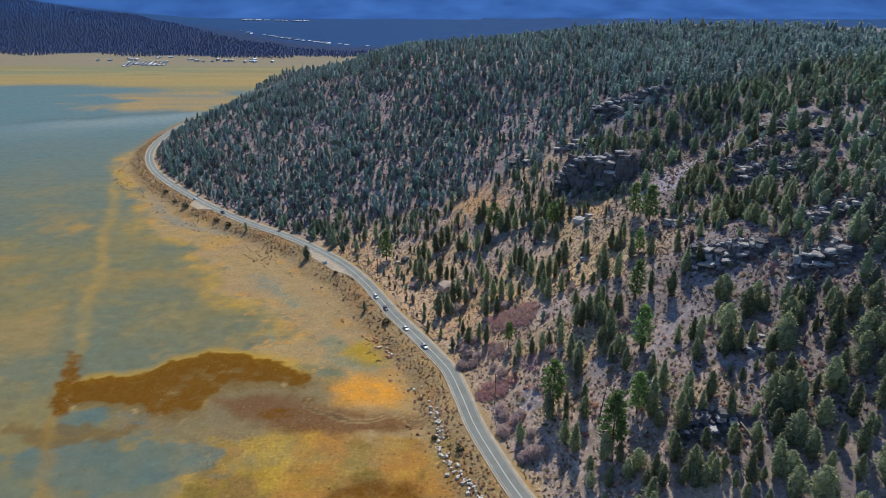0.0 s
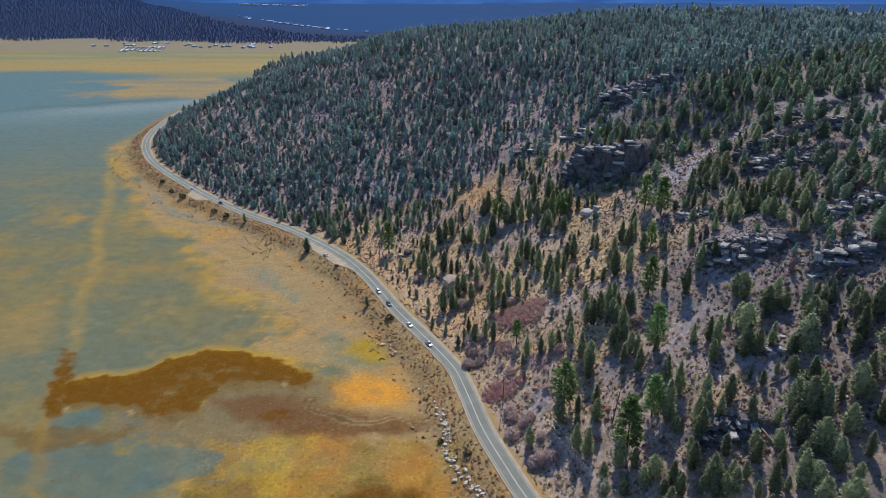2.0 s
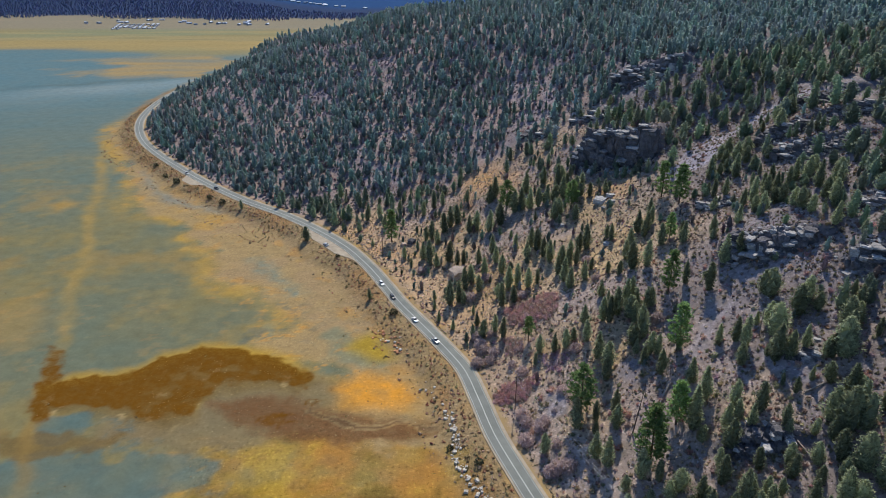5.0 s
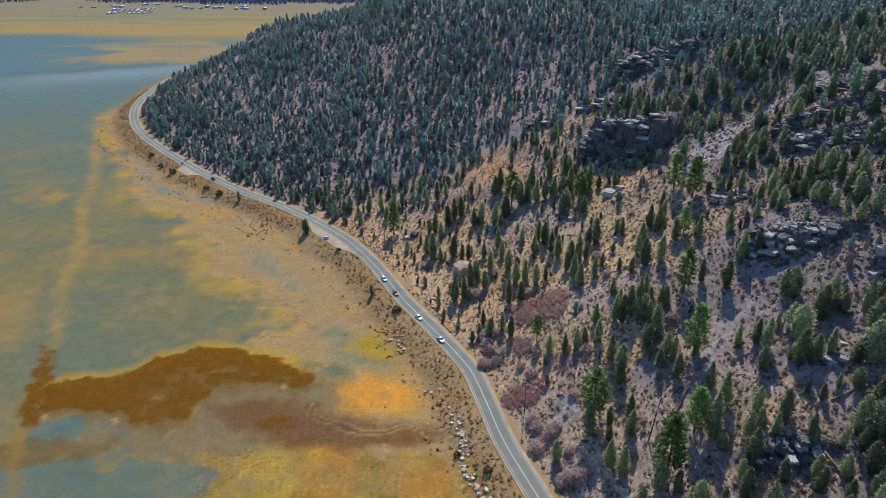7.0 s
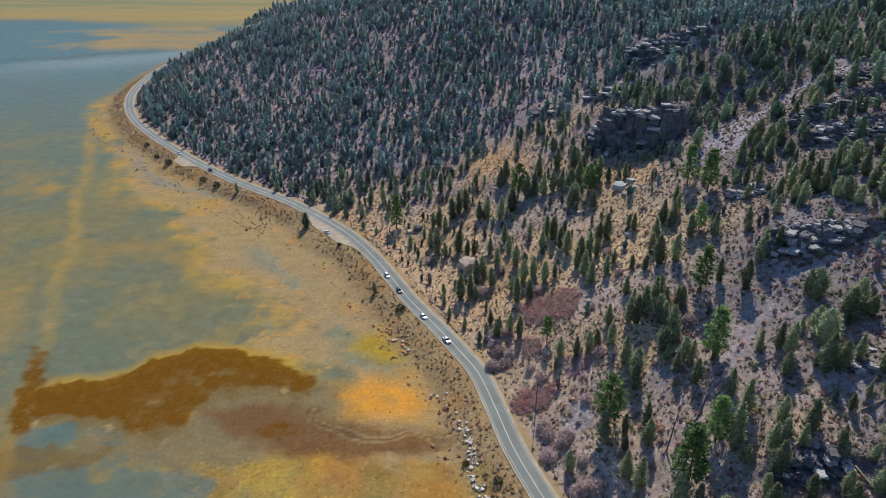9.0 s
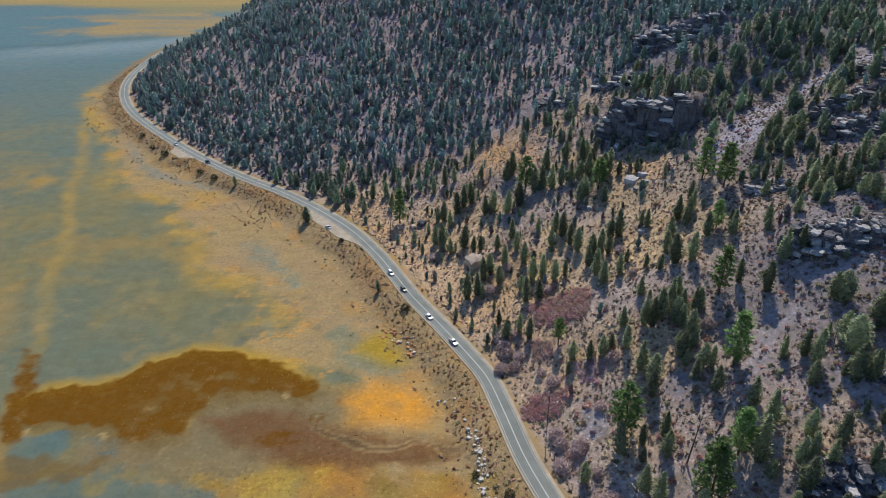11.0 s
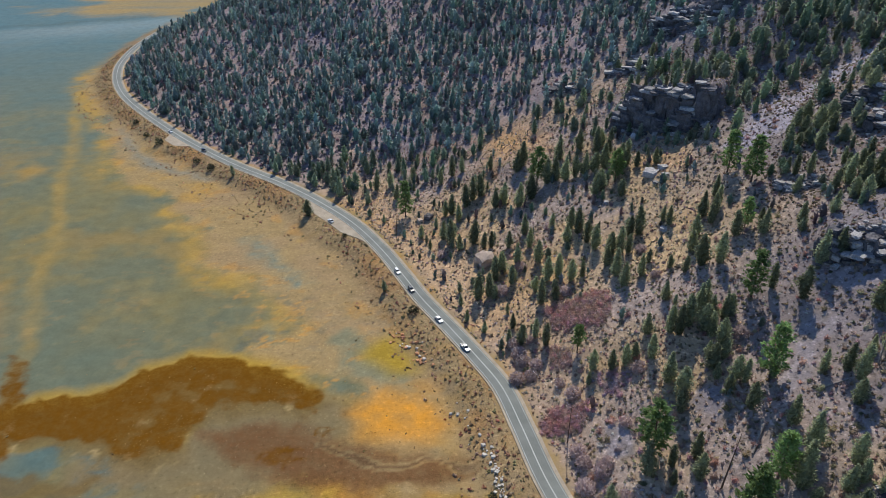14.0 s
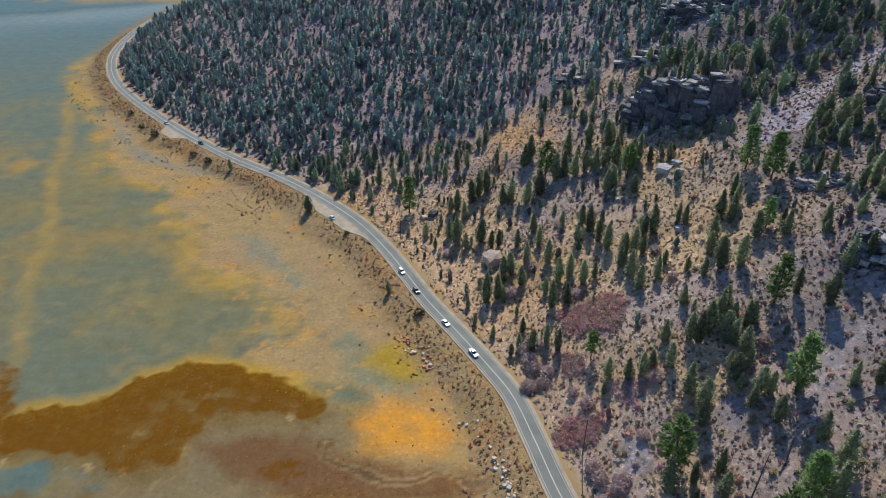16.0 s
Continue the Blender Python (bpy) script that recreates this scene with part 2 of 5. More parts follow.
# broad swells and hollows of the slope: centre, radius, rise in metres
SWELLS = [(145, 428, 34, 10.0), (10, 436, 42, -5.5), (30, 565, 60, -6.0), (-85, 515, 45, 4.0), (88, 236, 18, -4.0), (112, 385, 26, 2.0), (147, 372, 24, -7.0), (86, 364, 14, -2.5)]


def bench_rise(x, y):
    total = np.zeros(np.shape(x))
    for (ax, ay), (bx, by), rise in BENCHES:
        ux, uy = bx - ax, by - ay
        ll = math.hypot(ux, uy)
        u, v = ((x - ax) * ux + (y - ay) * uy) / ll, ((y - ay) * ux - (x - ax) * uy) / ll
        v = v + fbm(x, y, 9, 2, 55.0) * 1.5
        ends = step(-6, 5, u) * step(ll + 6, ll - 5, u)
        total = total + 0.7 * rise * ends * step(-1.5, 1.5, v) * np.exp(-(np.maximum(v, 0) / 24) ** 2)
    return total


def bench_face(x, y):
    w = np.zeros(np.shape(x))
    for (ax, ay), (bx, by), rise in BENCHES:
        ux, uy = bx - ax, by - ay
        ll = math.hypot(ux, uy)
        u, v = ((x - ax) * ux + (y - ay) * uy) / ll, ((y - ay) * ux - (x - ax) * uy) / ll
        w = np.maximum(w, step(-8, -2, u) * step(ll + 8, ll + 2, u) * np.exp(-((v - 0.5) / 3.2) ** 4))
    return w


def height(x, y, fine=True):
    x, y = np.broadcast_arrays(np.asarray(x, float), np.asarray(y, float))
    u, v = np.clip((x - _gx[0]) / STEP, 0, len(_gx) - 1.001), np.clip((y - _gy[0]) / STEP, 0, len(_gy) - 1.001)
    i, j = u.astype(int), v.astype(int)
    u, v = u - i, v - j
    z = (_H[i, j] * (1 - u) + _H[i + 1, j] * u) * (1 - v) + (_H[i, j + 1] * (1 - u) + _H[i + 1, j + 1] * u) * v
    d, s = from_road(x, y)
    near_road = np.where(d > 0, ROAD_Z, ROAD_Z * step(-19, -6, d + pullout(s)))
    w = step(5, 14, np.abs(d)) * 1.0
    z = np.where(d < 0, near_road, near_road * (1 - w) + z * w)
    hill = step(8, 40, d)
    z = z + bench_rise(x, y)
    for cx, cy, r, rise in SWELLS:
        z = z + hill * rise * np.exp(-((x - cx) ** 2 + (y - cy) ** 2) / (r * r))
    z = z + hill * (fbm(x, y, 55, 4) * 2.6 + fbm(x, y, 9, 3, 4.0) * 0.55)
    z = z + step(-4.5, -9, d) * (fbm(x, y, 5, 3, 2.0) * 0.16 + step(-40, -10, d) * fbm(x, y, 3, 2, 3.0) * 0.15)
    # beyond the lake: a low wooded hill and the valley behind it
    foot = 1560 + 0.10 * np.abs(x + 400)
    rise = step(0, 650, y - foot) * step(3300, 2350, y) * 102 * np.clip((-250 - x) / 1250, 0, 1.4) ** 1.6
    return np.where((y > 1300) & (x < 200), z + rise * (1 + 0.10 * fbm(x, y, 300, 4)), z)


# ---------------------------------------------------------------- colours of the ground
BROWN = [(-156, 236), (-151, 244), (-128, 249), (-119, 259), (-107, 267), (-89, 265), (-75, 261), (-65, 258), (-55, 248), (-60, 240), (-73, 242),
         (-88, 243), (-94, 235), (-94, 224), (-102, 221), (-113, 222), (-121, 228), (-135, 228), (-147, 227)]
OLIVE = [(-72, 216), (-65, 224), (-55, 227), (-50, 220), (-57, 215), (-67, 212)]
SPIKE = [(-169, 268), (-161, 266), (-153, 252), (-150, 238), (-144, 220), (-149, 216), (-155, 224), (-158, 238), (-166, 254)]
TAIL = [(-149, 220), (-142, 204), (-138, 193), (-133, 182), (-126, 165)]
PURPLE = [(-92, 234), (-69, 234), (-50, 229), (-29, 223), (-9, 221), (-6, 215), (-17, 209), (-38, 208), (-64, 211), (-83, 220)]
LOW_BROWN = [(-41, 172), (-36, 181), (-23, 186), (-8, 183), (-3, 172)]
ORANGE = [(-46, 238), (-34, 251), (-20, 246), (-14, 232), (-21, 226), (-39, 228)]
YELLOW = [(-83, 205), (-55, 212), (-17, 208), (3, 202), (10, 175), (12, 140), (-79, 140), (-88, 192)]
FLAT = [(-122, 222), (-97, 238), (-62, 254), (-45, 243), (-36, 225), (-50, 205), (-90, 198), (-118, 210)]
FRINGE = [(-62, 252), (-50, 248), (-44, 236), (-52, 222), (-70, 214), (-82, 216), (-62, 230)]
SLIVER = [(-222, 502), (-197, 463), (-169, 438), (-126, 416), (-151, 422), (-185, 440), (-214, 479)]
GREEN = [(-46, 267), (-38, 280), (-27, 273), (-23, 260), (-35, 258)]
BLUE_A = [(-147, 224), (-131, 226), (-115, 222), (-111, 216), (-126, 213), (-138, 214)]
BLUE_B = [(-156, 198), (-140, 203), (-133, 206), (-116, 207), (-95, 201), (-80, 197), (-80, 185), (-109, 181), (-144, 178)]
MUD = [(-160, 215), (-140, 217), (-124, 214), (-112, 211), (-121, 206), (-135, 205), (-150, 201)]
GREY = [(-110, 354), (-100, 357), (-92, 344), (-80, 327), (-70, 316), (-75, 311), (-92, 329), (-101, 339)]
SHORE = [(-300, 700), (-300, 615), (-291, 602), (-238, 510), (-202, 426), (-164, 407), (-136, 368), (-116, 330), (-90, 310), (-71, 289), (-82, 280),
         (-89, 267), (-54, 253), (-42, 234), (-59, 211), (-83, 205), (-88, 192), (-79, 140), (80, 60), (0, 300), (-200, 560), (-270, 680)]
OCHRE_A = [(-225, 303), (-201, 315), (-180, 291), (-184, 269), (-200, 255)]
OCHRE_B = [(-244, 425), (-238, 432), (-240, 441), (-249, 445), (-255, 434)]
FAR_BAND = [(-494, 999), (-332, 1057), (-270, 960), (-265, 880), (-440, 883)]
TRACK = [(-286, 586), (-237, 461), (-210, 386), (-182, 316), (-161, 260), (-143, 211), (-131, 175), (-120, 140)]
RUNNEL = [(-52, 226), (-40, 220), (-31, 218), (-18, 219), (-9, 217)]


SCREE = [(107, 336), (116, 340), (128, 355), (143, 364), (156, 364), (168, 363)]
BARE = [[(100, 248), (109, 245), (115, 241), (110, 233), (105, 237), (99, 240)], [(91, 238), (96, 231), (92, 228), (87, 228), (82, 218), (74, 213), (73, 217), (82, 227), (85, 235)],
        [(31, 223), (37, 221), (36, 211), (29, 213)], [(57, 226), (63, 223), (59, 213), (52, 221)], [(93, 207), (105, 195), (102, 187), (92, 190)], [(70, 195), (76, 193), (73, 188), (67, 190)]]


def inside(poly, x, y, soft):
    """1 within the outline, 0 outside, over a soft edge."""
    best, odd = np.full(x.shape, 1e9), np.zeros(x.shape, bool)
    for (ax, ay), (bx, by) in zip(poly, poly[1:] + poly[:1]):
        ux, uy = bx - ax, by - ay
        u = np.clip(((x - ax) * ux + (y - ay) * uy) / (ux * ux + uy * uy), 0, 1)
        best = np.minimum(best, (x - ax - u * ux) ** 2 + (y - ay - u * uy) ** 2)
        odd ^= ((ay > y) != (by > y)) & (x < (bx - ax) * (y - ay) / (by - ay + 1e-9) + ax)
    return step(-soft, soft, np.where(odd, 1, -1) * np.sqrt(best))


def along_line(line, x, y):
    best = np.full(x.shape, 1e9)
    for (ax, ay), (bx, by) in zip(line[:-1], line[1:]):
        ux, uy = bx - ax, by - ay
        u = np.clip(((x - ax) * ux + (y - ay) * uy) / (ux * ux + uy * uy), 0, 1)
        best = np.minimum(best, (x - ax - u * ux) ** 2 + (y - ay - u * uy) ** 2)
    return np.sqrt(best)


def bare_gravel(x, y):
    """Patches of lilac-grey gravel on the slope where little grows."""
    w = np.zeros(np.shape(x))
    for poly in BARE:
        w = np.maximum(w, inside(poly, x, y, 1.6))
    return w


def ground_colour(x, y, z):
    d, s = from_road(x, y)
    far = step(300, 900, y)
    wx, wy = x + fbm(x, y, 26, 4, 1.0) * 7, y + fbm(x, y, 26, 4, 8.0) * 7
    vx, vy = x + fbm(x, y, 9, 3, 1.5) * 2.2, y + fbm(x, y, 9, 3, 8.5) * 2.2
    n1, n2, n3 = fbm(x, y, 45, 5, 3.0), fbm(x, y, 14, 4, 5.0), fbm(x, y, 3.5, 3, 6.0)
    stretched = fbm(x, y * 0.35, 30, 4, 9.0)

    def mix(c, rgb, w):
        return c + (np.array(rgb) - c) * np.clip(w, 0, 1)[..., None]
    c = np.zeros(x.shape + (3,)) + (0.142, 0.152, 0.098)                                         # damp grey-green mud
    c = mix(c, (0.205, 0.168, 0.066), step(-0.3, 0.8, n1 + stretched * 0.5) * 0.55 * step(620, 420, y))
    c = mix(c, (0.112, 0.150, 0.118), step(0.1, 0.8, -n1 + stretched * 0.4) * 0.5)
    c = mix(c, (0.34, 0.20, 0.045), step(0.3, 0.85, fbm(x, y, 34, 5, 15.0)) * 0.4 * step(620, 430, y))
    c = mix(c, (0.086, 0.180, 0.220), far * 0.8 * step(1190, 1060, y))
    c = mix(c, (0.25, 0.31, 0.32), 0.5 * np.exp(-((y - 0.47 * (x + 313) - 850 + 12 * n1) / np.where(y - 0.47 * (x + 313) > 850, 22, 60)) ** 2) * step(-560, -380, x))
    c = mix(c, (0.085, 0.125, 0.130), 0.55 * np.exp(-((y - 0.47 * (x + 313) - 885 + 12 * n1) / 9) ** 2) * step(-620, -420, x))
    c = mix(c, (0.33, 0.225, 0.07), step(6.5, 0.5, along_line(TRACK, 0.4 * vx + 0.6 * wx, 0.4 * vy + 0.6 * wy)) * (0.58 + 0.35 * n2) * step(640, 560, y))
    c = mix(c, (0.27, 0.20, 0.075), step(0.05, 0.8, fbm(x, y, 11, 5, 26.0) + 0.35 * n1) * 0.35 * step(620, 450, y))
    for poly, w in ((OCHRE_A, 0.35), (OCHRE_B, 0.75)):
        c = mix(c, (0.40, 0.235, 0.055), inside(poly, wx, wy, 9) * w)
    fine, ragged = fbm(x, y, 16, 6, 23.0), fbm(x, y, 6, 4, 24.0)

    def frayed(poly, soft, wild=0.5):
        m = inside(poly, wx, wy, soft)
        return step(0.28, 0.72, m + wild * (fine + 0.4 * ragged) * 4 * m * (1 - m)) * step(0.0, 0.1, m)
    shore = frayed(SHORE, 17)
    tan = np.zeros_like(c) + (0.325, 0.228, 0.108)
    tan = mix(tan, (0.42, 0.245, 0.065), step(0.1, 0.8, n1 + n2 * 0.4) * 0.8)
    tan = mix(tan, (0.31, 0.215, 0.115), step(0.05, 0.6, fbm(x, y, 22, 4, 12.0)) * 0.8)
    tan = mix(tan, (0.25, 0.19, 0.10), step(0.25, 0.8, n3) * 0.45)
    c = c + (tan - c) * shore[..., None]
    c = mix(c, (0.43, 0.26, 0.045), np.exp(-((inside(SHORE, wx, wy, 18) - 0.4) / 0.25) ** 2) * (0.4 + 0.5 * fine))
    tongues = step(0.15, 0.6, fbm(x * 0.6 + y * 0.5, y * 0.6 - x * 0.5, 17, 4, 18.0)) * shore * step(-14, -30, d) * step(330, 290, y)
    c = mix(c, (0.175, 0.19, 0.125), tongues * 0.75)
    c = mix(c, (0.45, 0.23, 0.06), shore * step(0.3, 0.6, fbm(x, y, 11, 4, 19.0)) * 0.45)
    crust = np.exp(-((inside(SHORE, wx, wy, 22) - 0.55) / 0.4) ** 2) * step(360, 300, y)
    c = mix(c, (0.50, 0.26, 0.07), crust * step(0.42, 0.62, fbm(x * 0.8, y * 1.5, 5.5, 5, 34.0)) * 0.75)
    c = mix(c, (0.13, 0.135, 0.10), crust * step(0.45, 0.65, fbm(x, y * 1.4, 7, 5, 35.0)) * 0.6)
    c = mix(c, (0.19, 0.205, 0.18), inside(SLIVER, vx, vy, 5) * 0.75)
    c = mix(c, (0.185, 0.205, 0.155), inside(GREY, vx, vy, 4) * (0.6 + 0.5 * n3))
    c = mix(c, (0.200, 0.150, 0.078), inside(FLAT, wx, wy, 6) * (0.9 + 0.2 * n2))
    yellow = frayed(YELLOW, 16)
    c = mix(c, (0.300, 0.190, 0.030), yellow * (0.72 + 0.4 * n2))
    c = mix(c, (0.36, 0.165, 0.040), yellow * step(-0.05, 0.45, fbm(x, y, 30, 4, 16.0) + 0.012 * (x + 30)) * 0.75)
    c = mix(c, (0.15, 0.110, 0.030), yellow * step(0.1, 0.55, fbm(x, y, 17, 5, 14.0)) * 0.7)
    c = mix(c, (0.40, 0.26, 0.045), yellow * step(0.15, 0.5, fbm(x, y, 21, 5, 27.0) - 0.008 * (x + 40)) * 0.6)
    c = mix(c, (0.25, 0.145, 0.055), yellow * step(0.15, 0.6, fbm(x, y, 9, 5, 28.0)) * 0.5)
    c = mix(c, (0.34, 0.225, 0.02), inside(GREEN, vx, vy, 5) * 0.85)
    c = mix(c, (0.58, 0.26, 0.036), inside(ORANGE, vx, vy, 6) * (0.85 + 0.25 * n3))
    c = mix(c, (0.42, 0.25, 0.03), inside(BROWN, vx, vy - 3.0, 4) * 0.8)
    c = mix(c, (0.165, 0.112, 0.042), inside(BROWN, vx, vy + 4.0, 5) * 0.9)
    c = mix(c, (0.40, 0.29, 0.13), inside(BROWN, vx, vy + 6.0, 5) * step(0.45, 0.7, fbm(x, y * 0.5, 3.2, 4, 33.0)) * 0.7)
    for poly in (BLUE_A, BLUE_B):
        c = mix(c, (0.088, 0.138, 0.130), frayed(poly, 10, 0.9) * np.clip(0.68 + 0.3 * n2 + 0.15 * n1, 0, 0.9))
    c = mix(c, (0.155, 0.100, 0.035), frayed(MUD, 6, 0.8) * 0.75)
    c = mix(c, (0.23, 0.15, 0.05), step(4.5, 0.5, along_line(TAIL, 0.5 * (vx + wx), 0.5 * (vy + wy))) * (0.55 + 0.4 * n2))
    run = along_line(RUNNEL, vx, vy)
    c = mix(c, (0.10, 0.05, 0.025), step(1.4, 0.4, run) * 0.8)
    c = mix(c, (0.34, 0.19, 0.07), step(1.0, 0.0, np.abs(run - 1.8)) * 0.2)
    # fields and flats at the lake's far end
    c = mix(c, (0.40, 0.25, 0.075), inside(FAR_BAND, x + n1 * 60 + 40 * fbm(x * 0.2, y, 40, 4, 36.0), y + n1 * 14 + 8 * n2, 26) * (0.6 + 0.35 * fbm(x * 0.2, y, 26, 4, 37.0)))
    fields = step(1095, 1160, y + n1 * 25 + 75 * step(-600, -400, x))
    c = mix(c, (0.255, 0.212, 0.100), fields * 0.9)
    c = mix(c, (0.20, 0.215, 0.125), fields * step(0.0, 0.5, fbm(x * 0.25, y, 60, 3, 30.0)) * 0.75)
    c = mix(c, (0.33, 0.255, 0.12), fields * step(0.15, 0.5, fbm(x * 0.12, y, 24, 4, 31.0)) * 0.6)
    c = mix(c, (0.24, 0.205, 0.15), fields * step(1330, 1400, y) * 0.8)
    c = mix(c, (0.16, 0.19, 0.18), step(900, 960, y) * step(1040, 1000, y) * step(0.0, 0.5, fbm(x * 0.15, y, 40, 3, 32.0)) * 0.7)
    c = mix(c, (0.38, 0.26, 0.095), step(1090, 1120, y + 10 * n1) * step(1220, 1190, y + 10 * n1) * 0.5)
    # bank below the road
    bank = step(-24, -12, d + n2 * 4) * step(2, -2, d)
    c = mix(c, (0.265, 0.190, 0.105), bank * (0.65 + 0.35 * n3))
    c = mix(c, (0.32, 0.14, 0.045), bank * step(-20, -10, d) * step(0.0, 0.5, fbm(x, y, 18, 3, 40.0)) * 0.35)
    # the hillside
    hill = step(4, 9, d + n3 * 2) * step(1300, 1000, y)
    soil = np.zeros_like(c) + (0.345, 0.268, 0.230)
    grass = step(-0.25, 0.35, fbm(x, y, 38, 4, 50.0) + 0.5 * np.exp(-((x - 35) / 60) ** 2 - ((y - 345) / 60) ** 2) + 0.5 * np.exp(-((d - 22) / 26) ** 2) * step(90, 220, s))
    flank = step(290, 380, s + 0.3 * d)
    # pinkish soil, cooled towards blue for the haze over the flank
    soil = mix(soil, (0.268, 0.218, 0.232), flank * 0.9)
    soil = mix(soil, (0.198, 0.175, 0.188), step(65, 115, x) * 0.85)
    soil = mix(soil, (0.48, 0.335, 0.18), grass * (0.7 + 0.3 * n2) * (1 - 0.8 * step(65, 115, x)) * (1 - 0.85 * flank))
    roadside = np.exp(-((d - 16) / 20) ** 2) * step(100, 190, s) * step(360, 290, s)
    soil = mix(soil, (0.46, 0.305, 0.185), roadside * (0.7 + 0.3 * n2))
    soil = mix(soil, (0.47, 0.27, 0.115), step(0.2, 0.6, fbm(x, y, 24, 3, 60.0)) * 0.45 * step(250, 320, y) * (1 - 0.6 * flank) * (1 - 0.7 * step(75, 125, x)))
    glade = np.exp(-((x - 20) / 16) ** 2 - ((y - 418) / 18) ** 2)
    soil = mix(soil, (0.50, 0.29, 0.12), glade * 0.9)
    soil = mix(soil, (0.280, 0.240, 0.245), step(0.25, 0.8, bare_gravel(x, y) + 0.25 * n2))
    soil = mix(soil, (0.33, 0.295, 0.325), step(8.5, 5.5, along_line(SCREE, x, y) + 2.5 * n2 + n3))
    soil = mix(soil, (0.20, 0.165, 0.12), step(0.3, 0.75, n3) * 0.5)
    # rock of the steps, in the shade-darkened granite tone
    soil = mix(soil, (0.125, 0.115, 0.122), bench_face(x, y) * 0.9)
    c = c + (soil - c) * hill[..., None]
    # far woods and valley floor, with blue distance haze put into the colour
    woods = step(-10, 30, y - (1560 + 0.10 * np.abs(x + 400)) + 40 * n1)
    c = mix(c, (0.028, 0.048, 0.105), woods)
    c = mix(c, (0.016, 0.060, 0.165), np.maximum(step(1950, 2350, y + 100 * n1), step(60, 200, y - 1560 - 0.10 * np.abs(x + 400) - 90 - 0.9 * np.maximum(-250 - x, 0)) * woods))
    return np.clip(c, 0.004, 0.8)


def ground_stains(x, y):
    """Brown weed, purplish mud, and how much the ground is flecked."""
    d, s = from_road(x, y)
    vx, vy = x + fbm(x, y, 9, 3, 1.5) * 2.2, y + fbm(x, y, 9, 3, 8.5) * 2.2
    lobes = np.abs(fbm(x, y, 7, 2, 44.0)) * 2.5
    deep = inside(BROWN, vx, vy + 8, 6) * step(-140, -100, x)
    thin = deep * np.clip(0.55 + 0.7 * fbm(x, y, 5, 4, 21.0) + 0.4 * fbm(x, y, 14, 3, 22.0), 0, 1)
    brown = np.maximum(inside(BROWN, vx, vy + lobes - 1, 2.6) * (1 - 0.52 * thin), 0.95 * inside(SPIKE, vx, vy, 4) * (0.85 + 0.45 * fbm(x, y, 5, 4, 25.0)))
    brown = np.maximum(brown, 0.6 * inside(LOW_BROWN, vx, vy, 5))
    brown = np.maximum(brown, 0.72 * inside(FRINGE, vx, vy, 7) * step(-0.5, 0.5, fbm(x, y, 4, 4, 46.0)))
    brown = np.maximum(brown, 0.6 * inside(OLIVE, vx, vy, 4) * step(-0.3, 0.4, fbm(x, y, 4, 4, 29.0)))
    purple = np.maximum(0.9 * inside(PURPLE, vx, vy, 5), 0.7 * inside(LOW_BROWN, vx, vy, 6))
    purple = purple * (1 - 0.9 * step(2.2, 0.6, along_line(RUNNEL, vx, vy)))
    hill = step(5, 9, d) * step(1200, 900, y)
    fleck = 0.08 + 0.27 * inside(SHORE, x, y, 10) + 0.16 * inside(YELLOW, x, y, 8) + 0.18 * inside(FLAT, x, y, 8)
    fleck = np.where(d > 0, hill * 0.85, np.clip(fleck + 0.4 * step(-26, -10, d), 0, 0.95)) * step(900, 500, y)
    return np.stack([brown, purple, fleck], -1)


# ---------------------------------------------------------------- ground: one sheet
def spread(start, stop, first, grow):
    out, stepsize = [start], first
    while abs(out[-1] - start) < abs(stop - start):
        out.append(out[-1] + math.copysign(stepsize, stop - start))
        stepsize *= grow
    return np.array(out[1:])


gx = np.r_[spread(-290, -4800, 1.8, 1.06)[::-1], np.arange(-290, -170, 1.8), np.arange(-169.4, 20, 1.2), np.arange(20.6, 210, 1.7), spread(209.5, 4800, 1.9, 1.08)]
gy = np.r_[spread(150, -3000, 1.5, 1.05)[::-1], np.arange(150, 460, 1.15), spread(459.4, 4900, 1.2, 1.014)]
GX, GY = np.meshgrid(gx, gy, indexing="ij")
GZ = height(GX, GY)
gi = np.arange(GX.size).reshape(GX.shape)
quads = np.stack([gi[:-1, :-1], gi[1:, :-1], gi[1:, 1:], gi[:-1, 1:]], -1).reshape(-1, 4)
ground = mesh_object("ground", np.stack([GX, GY, GZ], -1).reshape(-1, 3), quads, M_GROUND, smooth=True)
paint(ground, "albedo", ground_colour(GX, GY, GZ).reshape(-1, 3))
paint(ground, "stain", ground_stains(GX, GY).reshape(-1, 3))
tagged(ground, "dry lake bed of ochre and grey mud below a stony hillside", "ground", kind="structure")


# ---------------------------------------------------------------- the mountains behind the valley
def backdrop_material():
    # blue distance haze put into a glowing colour; the slopes take no sun
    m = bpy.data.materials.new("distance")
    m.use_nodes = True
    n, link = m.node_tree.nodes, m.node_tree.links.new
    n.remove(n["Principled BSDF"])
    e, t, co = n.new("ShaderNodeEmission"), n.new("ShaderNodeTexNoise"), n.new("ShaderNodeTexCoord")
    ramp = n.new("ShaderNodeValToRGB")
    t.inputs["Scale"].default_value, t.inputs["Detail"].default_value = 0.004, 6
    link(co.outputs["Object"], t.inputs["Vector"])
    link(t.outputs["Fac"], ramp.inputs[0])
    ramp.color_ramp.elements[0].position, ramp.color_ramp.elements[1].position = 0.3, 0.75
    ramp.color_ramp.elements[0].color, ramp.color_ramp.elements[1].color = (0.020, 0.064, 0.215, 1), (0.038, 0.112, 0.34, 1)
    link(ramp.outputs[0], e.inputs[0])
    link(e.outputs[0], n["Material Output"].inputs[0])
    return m


